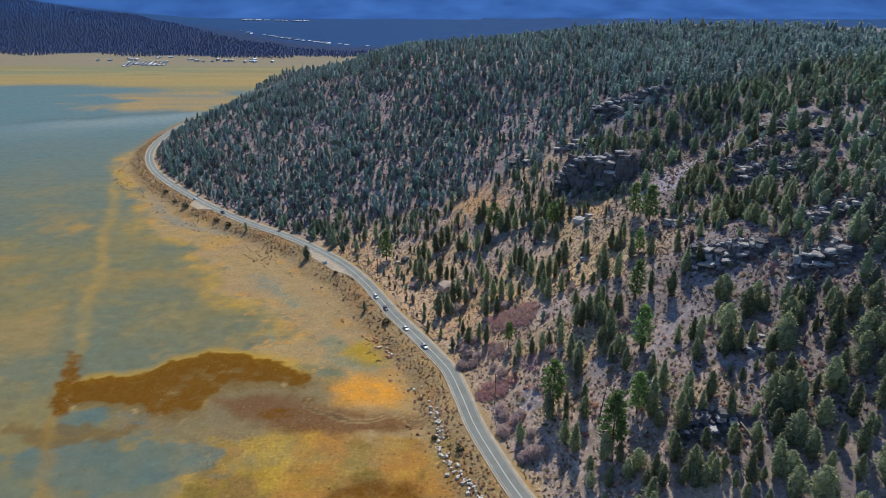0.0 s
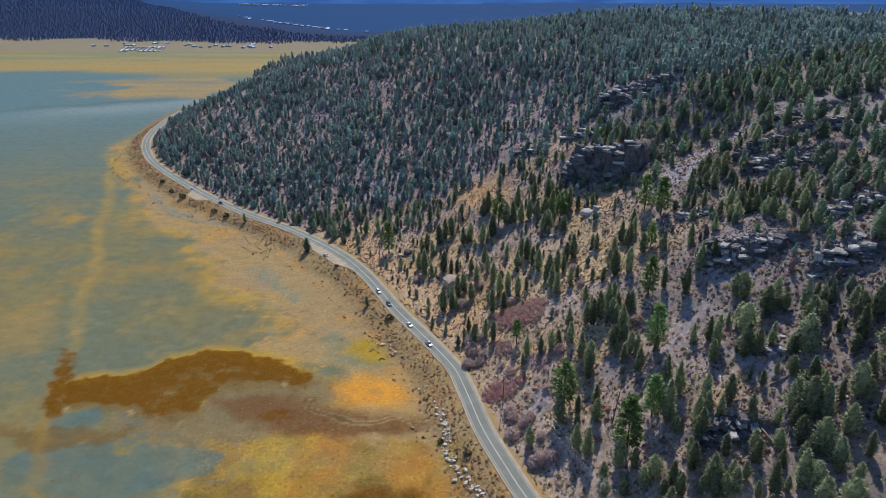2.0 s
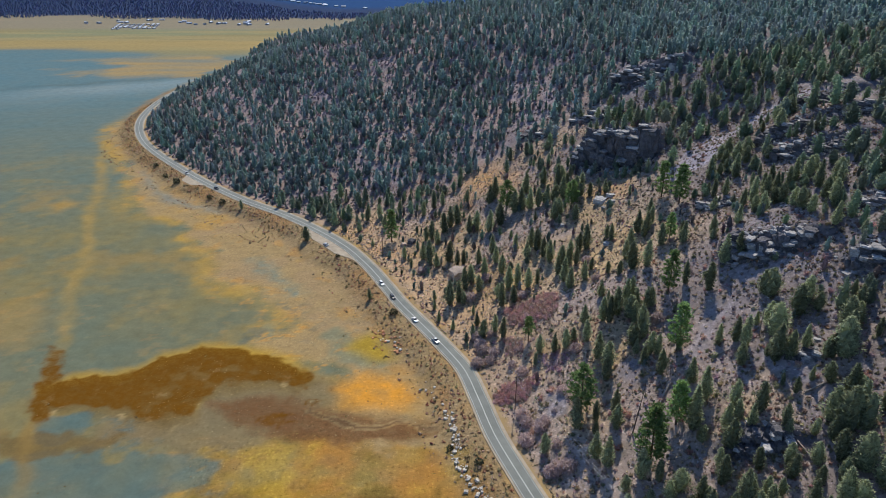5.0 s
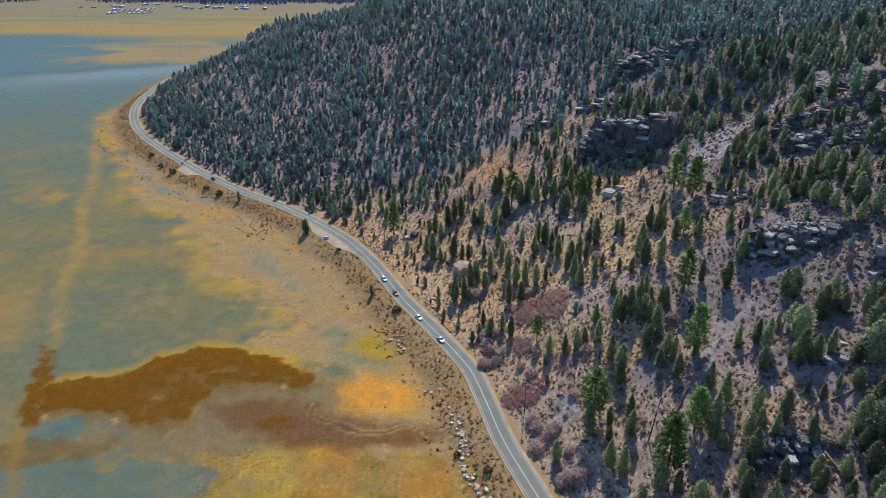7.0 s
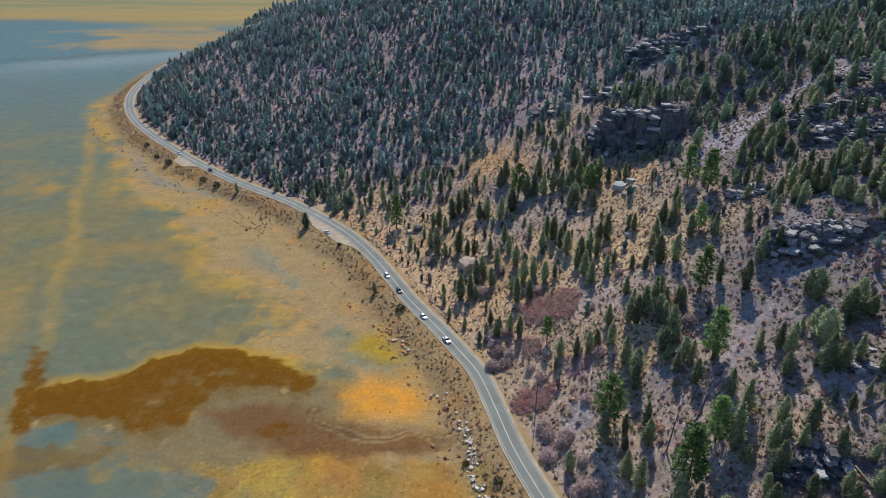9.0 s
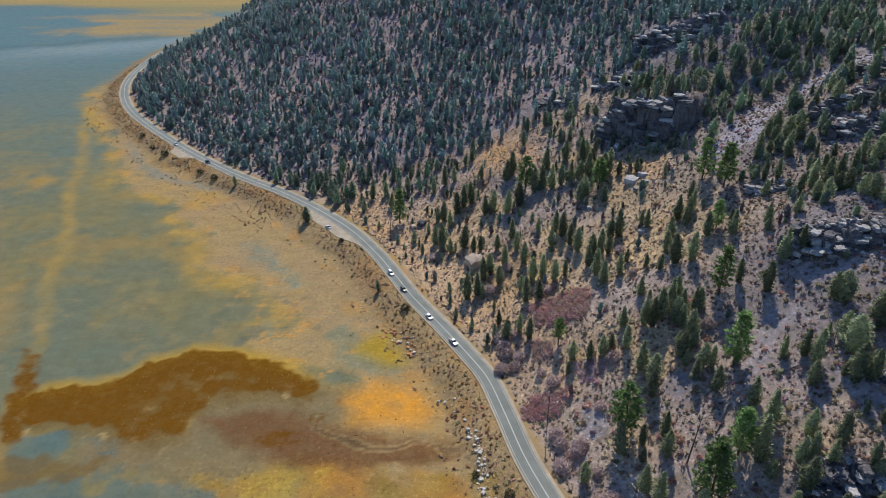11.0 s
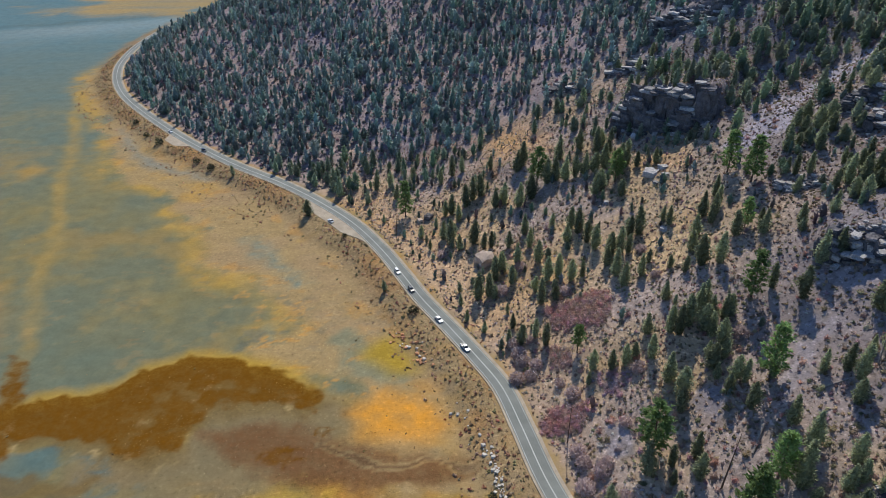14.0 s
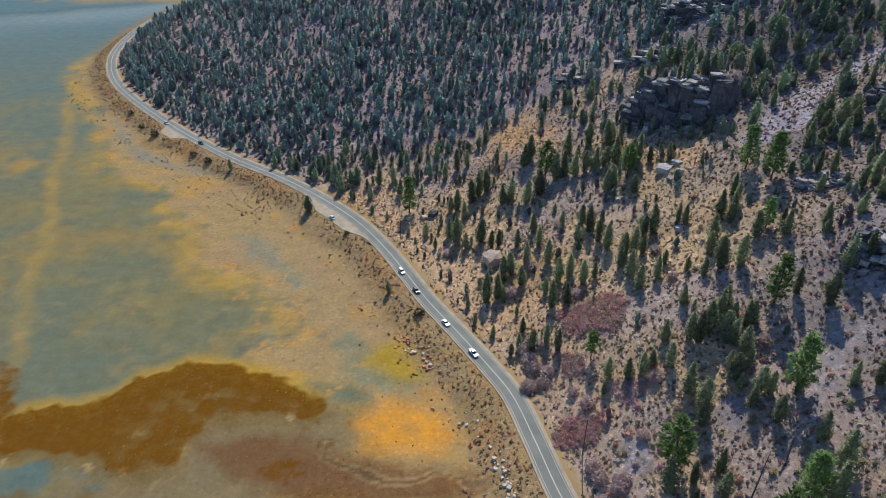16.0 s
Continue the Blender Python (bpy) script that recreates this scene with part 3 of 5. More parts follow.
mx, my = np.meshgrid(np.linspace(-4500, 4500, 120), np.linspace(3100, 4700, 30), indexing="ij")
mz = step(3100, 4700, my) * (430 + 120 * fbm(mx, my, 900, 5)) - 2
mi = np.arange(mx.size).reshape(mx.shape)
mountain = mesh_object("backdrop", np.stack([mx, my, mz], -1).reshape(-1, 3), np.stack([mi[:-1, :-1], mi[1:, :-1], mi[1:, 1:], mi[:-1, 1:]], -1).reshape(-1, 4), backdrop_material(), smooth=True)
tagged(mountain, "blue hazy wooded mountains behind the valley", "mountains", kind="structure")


# ---------------------------------------------------------------- road
def ribbon(name, left, right, lift, mat, label, category, line=None, parent=None, thick=0.0, widen=False):
    p = smooth_line(ROAD, 2.0) if line is None else line
    t = np.gradient(p, axis=0)
    t /= np.linalg.norm(t, axis=1)[:, None]
    nrm = np.stack([t[:, 1], -t[:, 0]], 1)          # towards the hill
    along = from_road(p[:, 0], p[:, 1])[1]
    a, b = p + nrm * (left - (pullout(along) if widen else 0))[:, None] if widen else p + nrm * left, p + nrm * right
    za = np.full(len(p), ROAD_Z + lift)
    v = np.vstack([np.c_[a, za], np.c_[b, za]])
    n = len(p)
    i = np.arange(n - 1)
    f = np.stack([i, i + n, i + n + 1, i + 1], 1)[:, ::-1]
    if thick:
        v = np.vstack([v, np.c_[a, za - thick], np.c_[b, za - thick]])
        f = np.vstack([f, np.stack([i, i + 1, i + 1 + 2 * n, i + 2 * n], 1)[:, ::-1], np.stack([i + n, i + 3 * n, i + 3 * n + 1, i + n + 1], 1)[:, ::-1]])
    ob = mesh_object(name, v, f, mat, parent=parent)
    return tagged(ob, label, category, kind="structure" if parent is None else "")


road = ribbon("road", -2.95, 3.15, 0.30, M_ASPHALT, "two-lane asphalt road winding along the lake shore", "road", thick=0.3)
ribbon("shoulder", -3.7, 4.3, 0.22, M_GRAVEL, "pale gravel shoulder beside the asphalt road", "road shoulder", thick=0.3, widen=True)
for name, off, w in (("centre_line", 0.0, 0.22), ("edge_line", -2.62, 0.05), ("edge_line", 2.75, 0.02)):
    ribbon(name, off - w / 2 - 0.05, off + w / 2 + 0.05, 0.312, M_PAINT, "", "", parent=road)


# ---------------------------------------------------------------- trees
def girth_at(u, shape):
    """How wide a crown is at the share u of its height, against its widest."""
    if shape == "cone":
        return min(1.0, 0.35 + 2.6 * u) * (1 - u) ** 0.7 * 1.15
    if shape == "column":
        return min(1.0, 0.45 + 1.7 * u) * max(0.0, 1 - u ** 2.8) ** 0.7
    return math.sin(math.pi * min(1.0, 0.16 + 0.84 * u)) ** 0.75


def crown_mesh(rng, tall, wide, blades, size, base=0.05, shape="column", rings=7, seg=8):
    """A crown: a lumpy inner mass and, over it, sprays of needles that stand out of uneven boughs. Triangles, verts in threes."""
    bu, ba = rng.uniform(0, 0.95, 11), rng.uniform(0, 2 * math.pi, 11)
    bw, lean = rng.uniform(-0.45, 0.75, 11), rng.normal(0, 0.05, 2) * wide

    def reach(u, a):
        lump = 0.86
        for k in range(11):
            da = abs((a - ba[k] + math.pi) % (2 * math.pi) - math.pi)
            lump += bw[k] * math.exp(-(da / 0.6) ** 2 - ((u - bu[k]) / 0.11) ** 2)
        return wide * 0.5 * girth_at(u, shape) * max(lump, 0.35)

    def place(u, a, r):
        return (math.cos(a) * r + lean[0] * u, math.sin(a) * r + lean[1] * u, tall * (base + (1 - base) * u))
    out, grid = [], []
    for i in range(rings + 1):
        u = i / rings
        grid.append([place(min(u + rng.uniform(-0.03, 0.03), 0.97), 2 * math.pi * (j + 0.5 * (i % 2)) / seg, 0.74 * reach(min(u, 0.97), 2 * math.pi * (j + 0.5 * (i % 2)) / seg) * rng.uniform(0.75, 1.15))
                     for j in range(seg)])
    for p, q in zip(grid[:-1], grid[1:]):
        for j in range(seg):
            k = (j + 1) % seg
            out += [p[j], p[k], q[k], p[j], q[k], q[j]]
    for _ in range(blades):
        u, a = 1 - rng.uniform(0, 1) ** 0.8, rng.uniform(0, 2 * math.pi)
        r = reach(u, a) * rng.uniform(0.62, 1.18)
        c = np.array(place(u, a, r))
        way = np.array([math.cos(a), math.sin(a), rng.uniform(-0.1, 0.9)]) + rng.normal(0, 0.45, 3)
        way /= np.linalg.norm(way)
        side = np.cross(way, rng.normal(0, 1, 3))
        side /= np.linalg.norm(side) + 1e-6
        z = size * rng.uniform(0.6, 1.35)
        out += [tuple(c - way * z * 0.5 - side * z * 0.36), tuple(c + way * z), tuple(c - way * z * 0.3 + side * z * 0.42)]
    return np.array(out)


def bough_crown(rng, tall, wide, levels, per, size, base):
    """An open pine crown: whorls of boughs that carry tufts of needles, with air between them."""
    out = []
    for k in range(levels):
        u = (k + rng.uniform(0, 0.8)) / levels
        n = rng.randint(3, 6)
        for j in range(n):
            a = 2 * math.pi * (j + rng.uniform(-0.35, 0.35)) / n + k * 1.3
            long = wide * 0.5 * (0.25 + 0.75 * math.sin(math.pi * min(1, 0.3 + 0.72 * u)) ** 0.8) * rng.uniform(0.55, 1.2)
            for _ in range(per):
                v = rng.uniform(0.25, 1.0) ** 0.7
                c = np.array([math.cos(a) * long * v, math.sin(a) * long * v, tall * (base + (1 - base) * u) + long * v * (0.25 - 0.3 * v)]) + rng.normal(0, 0.3, 3) * (1, 1, 0.6)
                way = np.array([math.cos(a), math.sin(a), rng.uniform(0, 0.8)]) + rng.normal(0, 0.6, 3)
                way /= np.linalg.norm(way)
                side = np.cross(way, rng.normal(0, 1, 3))
                side /= np.linalg.norm(side) + 1e-6
                z = size * rng.uniform(0.6, 1.3)
                out += [tuple(c - way * z * 0.5 - side * z * 0.4), tuple(c + way * z), tuple(c - way * z * 0.3 + side * z * 0.45)]
    return np.array(out)


def trunk_mesh(rng, tall, girth, limbs, lean=0.0):
    """A tapered stem with some limbs. Returns verts and quads."""
    v, f = [], []

    def tube(points, radii, sides=6):
        at = len(v)
        for (x, y, z), r in zip(points, radii):
            for k in range(sides):
                a = 2 * math.pi * k / sides
                v.append((x + math.cos(a) * r, y + math.sin(a) * r, z))
        for j in range(len(points) - 1):
            for k in range(sides):
                q = at + j * sides
                f.append((q + k, q + (k + 1) % sides, q + sides + (k + 1) % sides, q + sides + k))
    n = 6
    pts = [(lean * tall * (j / n) ** 2 + rng.normal(0, 0.04), rng.normal(0, 0.04), tall * 0.97 * j / n - (0.5 if j == 0 else 0)) for j in range(n + 1)]
    tube(pts, [girth * (1.25 if j == 0 else 1) * (1 - 0.93 * j / n) for j in range(n + 1)])
    for _ in range(limbs):
        u, a = rng.uniform(0.2, 0.85), rng.uniform(0, 2 * math.pi)
        reach = tall * 0.17 * (1.05 - u)
        x0, z0 = lean * tall * u * u, tall * u
        tube([(x0, 0, z0), (x0 + math.cos(a) * reach, math.sin(a) * reach, z0 + reach * 0.25), (x0 + math.cos(a) * reach * 1.8, math.sin(a) * reach * 1.8, z0 + reach * 0.3)], [girth * 0.28, girth * 0.18, 0.02], 4)
    return np.array(v), np.array(f)


def tree(name, seed, tall, crown, label, category, limbs=8, girth=None, mat=None):
    """A tree whose crown is made by crown(rng)."""
    rng = np.random.RandomState(seed)
    ob = tagged(new(name), label, category, group="trees on the hillside")
    tv, tf = trunk_mesh(rng, tall, girth or tall * 0.018, limbs)
    mesh_object("trunk", tv, tf, M_BARK, parent=ob)
    cv = crown(rng)
    mesh_object("crown", cv, np.arange(len(cv)).reshape(-1, 3), mat or M_NEEDLES, parent=ob)
    return ob


def pose_on(x, y, turn=0.0, scale=1.0, sink=0.15, lean=0.0):
    z = float(height(x, y))
    return pose(x, y, z - sink, lean, 0, turn) @ Matrix.Scale(scale, 4)


PINES = [tree("pine_tree", 10 + k, 13.0, lambda r, w=w, b=b: bough_crown(r, 13.0, w, 18, 27, 0.47, b), "tall green pine with an open uneven crown on the slope", "pine tree", mat=M_PINE)
         for k, (w, b) in enumerate(((5.6, 0.20), (5.0, 0.14), (6.2, 0.26), (5.2, 0.3)))]
PINYONS = [tree("pinyon_tree", 30 + k, 8.0, lambda r, w=w, s=s: crown_mesh(r, 8.0, w, 820, 0.34, 0.02, s), "bushy dark-green pinyon pine on the stony slope", "pinyon pine", limbs=5)
           for k, (w, s) in enumerate(((2.9, "column"), (3.5, "column"), (2.5, "column"), (4.8, "round"), (3.7, "cone"), (3.2, "column"), (3.3, "cone"), (4.0, "round")))]
SLIM, ROUND = (0, 1, 2, 4, 5, 6), (3, 7)

# stands of trees: x, y, height in metres
MEADOW_EDGE = [(-43, 364, 5.0), (-25, 348, 8.0), (-21, 337, 6.0), (-42, 400, 10.1), (-38, 386, 9.2), (-30, 401, 10.0), (-49, 398, 9.4), (-14, 363, 9.4),
               (-11, 364, 11.8), (-8, 356, 9.2), (-1, 371, 13.5), (3, 373, 12.5), (-4, 367, 12.4), (-10, 401, 12.5), (-5, 401, 9.9), (-16, 395, 9.9),
               (9, 394, 8.4), (9, 360, 11.2), (13, 360, 12.1), (19, 355, 13.3), (25, 359, 14.4), (33, 367, 14.0), (37, 367, 13.5), (-12, 339, 13.8),
               (-15, 344, 10.9), (-8, 333, 8.8), (-2, 335, 12.2), (2, 329, 8.7), (5, 329, 8.7)]
BELOW_CLIFF = [(12, 325, 9.1), (14, 311, 11.0), (19, 332, 10.9), (20, 321, 10.1), (22, 309, 10.9), (30, 328, 9.0), (21, 384, 12.5), (24, 387, 14.1),
               (41, 383, 13.8), (41, 364, 13.4), (45, 363, 11.8), (39, 320, 12.3), (37, 325, 11.1), (50, 383, 12.2), (49, 362, 11.8), (50, 343, 11.3),
               (57, 360, 13.4), (62, 352, 14.8), (65, 355, 14.1), (57, 377, 13.4), (76, 349, 8.3), (69, 352, 7.9), (34, 316, 9.6), (41, 312, 10.7),
               (43, 306, 11.9), (47, 298, 11.6), (50, 297, 12.8), (45, 293, 10.3), (59, 306, 13.2), (56, 306, 10.4), (53, 296, 8.9)]
MID_SLOPE = [(68, 307, 7.2), (69, 303, 9.1), (79, 299, 11.1), (82, 296, 10.2), (80, 293, 8.5), (86, 307, 9.9), (83, 279, 10.4), (90, 275, 10.2), (73, 288, 10.9),
               (70, 271, 13.2), (75, 269, 12.5), (70, 281, 9.6), (65, 271, 7.1), (85, 301, 9.8), (100, 272, 10.0), (110, 301, 9.4), (114, 299, 9.3),
               (108, 270, 8.7), (119, 284, 12.3), (122, 281, 12.0), (126, 281, 10.8), (130, 281, 10.7), (135, 286, 10.8)]
UPPER_SLOPE = [(128, 291, 10.0), (138, 283, 10.7), (137, 272, 12.3), (135, 256, 11.8), (142, 268, 10.1), (122, 311, 11.9), (114, 318, 12.2), (131, 255, 5.0),
               (130, 245, 9.7), (56, 261, 8.4), (54, 247, 11.3), (56, 245, 12.3), (59, 247, 13.0), (63, 250, 13.0), (65, 253, 11.2), (66, 247, 9.9),
               (69, 246, 9.9), (71, 246, 8.7), (65, 236, 11.9), (64, 241, 9.9), (61, 234, 6.6), (49, 230, 12.1), (51, 224, 13.0), (61, 226, 6.5), (65, 224, 9.5)]
ROADSIDE = [(-2, 297, 13.9), (2, 297, 12.2), (4, 295, 6.8), (8, 309, 11.1), (5, 306, 12.4), (11, 301, 9.5), (-9, 294, 6.0), (-9, 303, 5.6), (-7, 284, 5.9),
               (-1, 277, 5.8), (8, 285, 4.8), (9, 276, 7.3), (7, 269, 7.3), (11, 267, 9.7), (16, 268, 8.9), (19, 263, 10.0), (25, 284, 9.1), (20, 284, 12.4),
               (19, 293, 8.0), (31, 245, 9.0), (36, 242, 8.9), (40, 242, 8.8), (43, 243, 6.9), (47, 240, 10.2), (48, 250, 9.3), (29, 240, 5.9), (24, 297, 12.0),
               (28, 296, 11.9), (32, 292, 10.4), (36, 292, 7.8), (46, 285, 12.5), (47, 277, 11.0)]
LOWER_SLOPE = [(53, 278, 9.8), (38, 205, 12.9), (27, 199, 8.8), (41, 191, 11.5), (50, 205, 10.6), (44, 205, 8.6), (43, 200, 6.4), (44, 187, 12.4)]
NEAR_SLOPE = []
TALL_PINES = [(-33, 369, 18.9), (29, 370, 18.1), (59, 347, 15.4), (94, 319, 17.4), (98, 307, 18.0), (87, 282, 11.6), (78, 250, 17.1), (73, 221, 18.3),
               (28, 255, 10.9), (40, 210, 19.2), (55, 183, 21.8), (65, 193, 15.8)]
OPEN_SLOPE = [(63, 244, 15), (61, 230, 13.8), (65, 232, 9.9), (62, 220, 11.8), (50, 220, 15), (49, 199, 15), (115, 284, 11.9), (116, 275, 11.5), (107, 292, 10.4),
               (91, 280, 10.4), (99, 269, 7.9), (116, 269, 14.7), (125, 289, 11.8), (123, 296, 10.1), (109, 305, 8.6), (48, 303, 9.6), (59, 335, 12.5),
               (53, 346, 15), (53, 361, 15), (60, 368, 15), (59, 381, 15), (118, 326, 11.0), (123, 326, 10.9), (130, 330, 9.8), (138, 321, 10.5), (136, 313, 10.3),
               (143, 338, 8.7), (146, 329, 14.5), (57, 284, 9.0), (62, 277, 8.8), (80, 445, 11.9), (89, 437, 11.6), (97, 423, 9.9), (104, 420, 11.1),
               (112, 410, 9.5), (115, 397, 10.5), (122, 391, 10.2), (132, 396, 10.3), (142, 393, 10.0), (114, 427, 11.1), (97, 444, 11.6), (127, 416, 10.8)]
FOOT_OF_SLOPE = [(52, 180, 17), (81, 160, 10.0), (65, 165, 10.5), (75, 158, 11.7), (46, 171, 11.0), (95, 151, 15.6), (61, 165, 8.8), (70, 161, 10.2),
               (57, 170, 10.7), (82, 154, 8.2), (89, 153, 8.1), (60, 172, 13.0), (64, 167, 14.0), (56, 177, 12.0), (79, 169, 12.0), (51, 169, 13.0), (47, 177, 10.0), (71, 174, 11.0), (86, 168, 12.0), (92, 166, 11.0)]
ROUND_CLUMPS = [(123, 332, 7.5), (127, 333, 8.5), (127, 324, 9.0), (129, 318, 8.0), (129, 310, 7.0), (121, 318, 6.5), (122, 310, 6.0), (118, 318, 6.0),
               (123, 275, 7.0), (125, 273, 8.0), (125, 265, 7.5), (126, 261, 8.5), (127, 256, 7.0), (157, 350, 9.0), (157, 343, 10.0), (151, 343, 7.0),
               (121, 289, 6.5), (121, 279, 7.0), (135, 263, 8.0), (145, 275, 9.0), (141, 286, 8.0), (132, 326, 9.0)]
GRAVEL_EDGE = [(84, 251, 10.0), (90, 244, 12.4), (98, 253, 13.1), (102, 252, 11.9), (122, 214, 6.6), (85, 218, 7.9), (89, 215, 10.2), (90, 211, 12.7),
               (96, 218, 5.5), (95, 201, 14.0), (94, 204, 5.9), (100, 203, 6.7), (103, 201, 8.9), (106, 195, 7.4), (107, 194, 9.2), (87, 205, 9.4),
               (73, 206, 10.3), (74, 198, 13.6), (69, 190, 16.8), (80, 190, 10.6), (76, 185, 9.7), (79, 185, 7.7), (85, 185, 10.4), (81, 181, 8.5),
               (93, 191, 4.8), (95, 187, 6.0), (100, 189, 5.6), (99, 176, 12.5), (106, 179, 10.7), (88, 175, 6.5), (94, 173, 6.4), (70, 169, 11.4),
               (75, 163, 8.4), (85, 164, 9.1), (95, 159, 8.8), (90, 160, 7.2), (66, 214, 10.2), (67, 222, 9.1)]
GRAVEL_ROUND = [(104, 228, 10.8), (107, 215, 10.7), (112, 214, 6.8), (118, 208, 6.6), (110, 193, 12.7), (101, 172, 14.1), (70, 185, 6.0)]
SURVEYED = [(-46, 321), (-55, 409), (-16, 395), (-4, 417), (18, 402), (43, 407), (151, 286), (93, 164), (30, 168)]

rng = np.random.RandomState(5)
for stand in (MEADOW_EDGE, BELOW_CLIFF, MID_SLOPE, UPPER_SLOPE, ROADSIDE, LOWER_SLOPE, NEAR_SLOPE, GRAVEL_EDGE):
    for x, y, tall in stand:
        copy_thing(PINYONS[rng.choice(SLIM)], pose_on(x, y, rng.uniform(0, 360), 0.92 * tall / 8.0))
for x, y, tall in OPEN_SLOPE + FOOT_OF_SLOPE:
    copy_thing(PINYONS[rng.choice((0, 1, 3, 5, 7))], pose_on(x, y, rng.uniform(0, 360), 0.64 * tall / 8.0))
for x, y, tall in ROUND_CLUMPS + GRAVEL_ROUND:
    copy_thing(PINYONS[rng.choice(ROUND)], pose_on(x, y, rng.uniform(0, 360), tall / 8.0))
for x, y, tall in TALL_PINES:
    copy_thing(PINES[rng.randint(4)], pose_on(x, y, rng.uniform(0, 360), tall / 13.0))
for x, y, tall in ((103, 230, 9.5), (111, 219, 9.0), (-80, 372, 8.5), (-39, 306, 5.5), (-129, 421, 6.0)):
    copy_thing(PINYONS[3 if tall > 8 else 1], pose_on(x, y, rng.uniform(0, 360), tall / 8.0))


# cover of the slope by trees: dense on the far flank and the heights, open below the cliff
def tree_cover(x, y):
    d, s = from_road(x, y)
    z = height(x, y)
    c = 0.58 + 0.20 * step(300, 400, s + 0.25 * d) + 0.35 * step(58, 82, z) + 0.22 * step(100, 150, x)
    c = c + (0.32 + 0.25 * step(300, 400, s + 0.25 * d)) * fbm(x, y, 40, 3, 80.0)
    scree = step(10, 5, along_line(SCREE, x, y))
    c = c - 1.2 * scree - 0.42 * step(95, 125, x) * step(368, 340, y) * step(255, 285, y) - 0.35 * np.exp(-((x - 120) / 34) ** 2 - ((y - 445) / 30) ** 2) - 1.2 * bench_face(x, y + 5) - 0.6 * bench_face(x, y)
    glade = np.exp(-((x - 20) / 14) ** 2 - ((y - 418) / 16) ** 2)
    w = inside(SURVEYED, x, y, 3)
    c = np.clip(c - 1.0 * glade, 0, 1) * (1 - w) + w * np.clip(0.03 + 0.22 * step(285, 325, y) + 0.10 * step(85, 115, x) + 0.4 * step(100, 122, x) * step(258, 275, y) - glade, 0, 1)
    return np.clip(c, 0.0, 1.0) * step(6, 9, d)


def scatter(rng, x0, x1, y0, y1, gap):
    nx, ny = int((x1 - x0) / gap), int((y1 - y0) / gap)
    X, Y = np.meshgrid(np.arange(nx), np.arange(ny), indexing="ij")
    return (x0 + (X + rng.uniform(0, 1, X.shape)) * gap).ravel(), (y0 + (Y + rng.uniform(0, 1, Y.shape)) * gap).ravel()


tx, ty = scatter(rng, -290, 480, 130, 1010, 5.9)
keep = (rng.uniform(0, 1, len(tx)) < tree_cover(tx, ty)) & (ty < 760 - 0.45 * np.maximum(tx + 100, 0) + 150 + 100 * (tx < -150)) & (tx < 0.66 * ty + 25)
tx, ty = tx[keep], ty[keep]
order = np.argsort(np.hypot(tx - 40, ty - 60))  # the nearest stand as single trees, the rest as joined forest
near, rest = order[:90], order[90:]
for k in near:
    copy_thing(PINYONS[rng.choice(ROUND if tx[k] > 95 and rng.uniform() < 0.5 else SLIM)], pose_on(tx[k], ty[k], rng.uniform(0, 360), rng.uniform(0.8, 1.6)))


def joined(name, templates, xs, ys, scales, tones, mat, label, category, rng):
    """Many alike plants as one mesh; each takes its tone."""
    V, T = [], []
    zs = height(xs, ys)
    pick = rng.randint(len(templates), size=len(xs))
    turn = rng.uniform(0, 2 * math.pi, len(xs))
    for k, t in enumerate(templates):
        w = np.where(pick == k)[0]
        c, s = np.cos(turn[w])[:, None], np.sin(turn[w])[:, None]
        sc = scales[w][:, None]
        X = (t[None, :, 0] * c - t[None, :, 1] * s) * sc + xs[w][:, None]
        Y = (t[None, :, 0] * s + t[None, :, 1] * c) * sc + ys[w][:, None]
        Z = t[None, :, 2] * sc + zs[w][:, None] - 0.1
        V.append(np.stack([X, Y, Z], -1).reshape(-1, 3))
        T.append(np.repeat(tones[w], len(t), axis=0))
    V, T = np.vstack(V), np.vstack(T)
    ob = mesh_object(name, V, np.arange(len(V)).reshape(-1, 3), mat)
    paint(ob, "tone", T)
    return tagged(ob, label, category, kind="stuff")


def tones(rng, n, rgb, spread_=0.35, hue=0.12):
    return np.array(rgb) * rng.uniform(1 - spread_, 1 + spread_, (n, 1)) * (1 + rng.uniform(-hue, hue, (n, 3)))


def far_crowns(seed, blades, size, rings):
    shapes = (("column", 8.6, 4.2), ("cone", 10.0, 5.0), ("round", 7.0, 5.6), ("column", 7.8, 3.6))
    return [crown_mesh(np.random.RandomState(seed + k), shapes[k % 4][1], shapes[k % 4][2], blades, size, 0.02, shapes[k % 4][0], rings, 6) for k in range(12)]


# needle green with blue haze mixed into the tone
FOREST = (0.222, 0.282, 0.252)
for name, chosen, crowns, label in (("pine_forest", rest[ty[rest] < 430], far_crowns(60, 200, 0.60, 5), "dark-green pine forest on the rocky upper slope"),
                                    ("pine_forest", rest[ty[rest] >= 430], far_crowns(80, 56, 0.95, 4), "dense pine forest hazed bluish-green covering the far flank")):
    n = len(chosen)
    # far flank raised and blued for haze; the nearer slope keeps less blue
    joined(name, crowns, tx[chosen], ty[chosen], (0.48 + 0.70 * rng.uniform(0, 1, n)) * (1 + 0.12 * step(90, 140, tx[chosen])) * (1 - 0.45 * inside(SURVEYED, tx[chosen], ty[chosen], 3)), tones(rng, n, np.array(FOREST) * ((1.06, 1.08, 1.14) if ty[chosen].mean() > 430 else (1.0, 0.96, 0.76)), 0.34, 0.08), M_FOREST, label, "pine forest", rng)

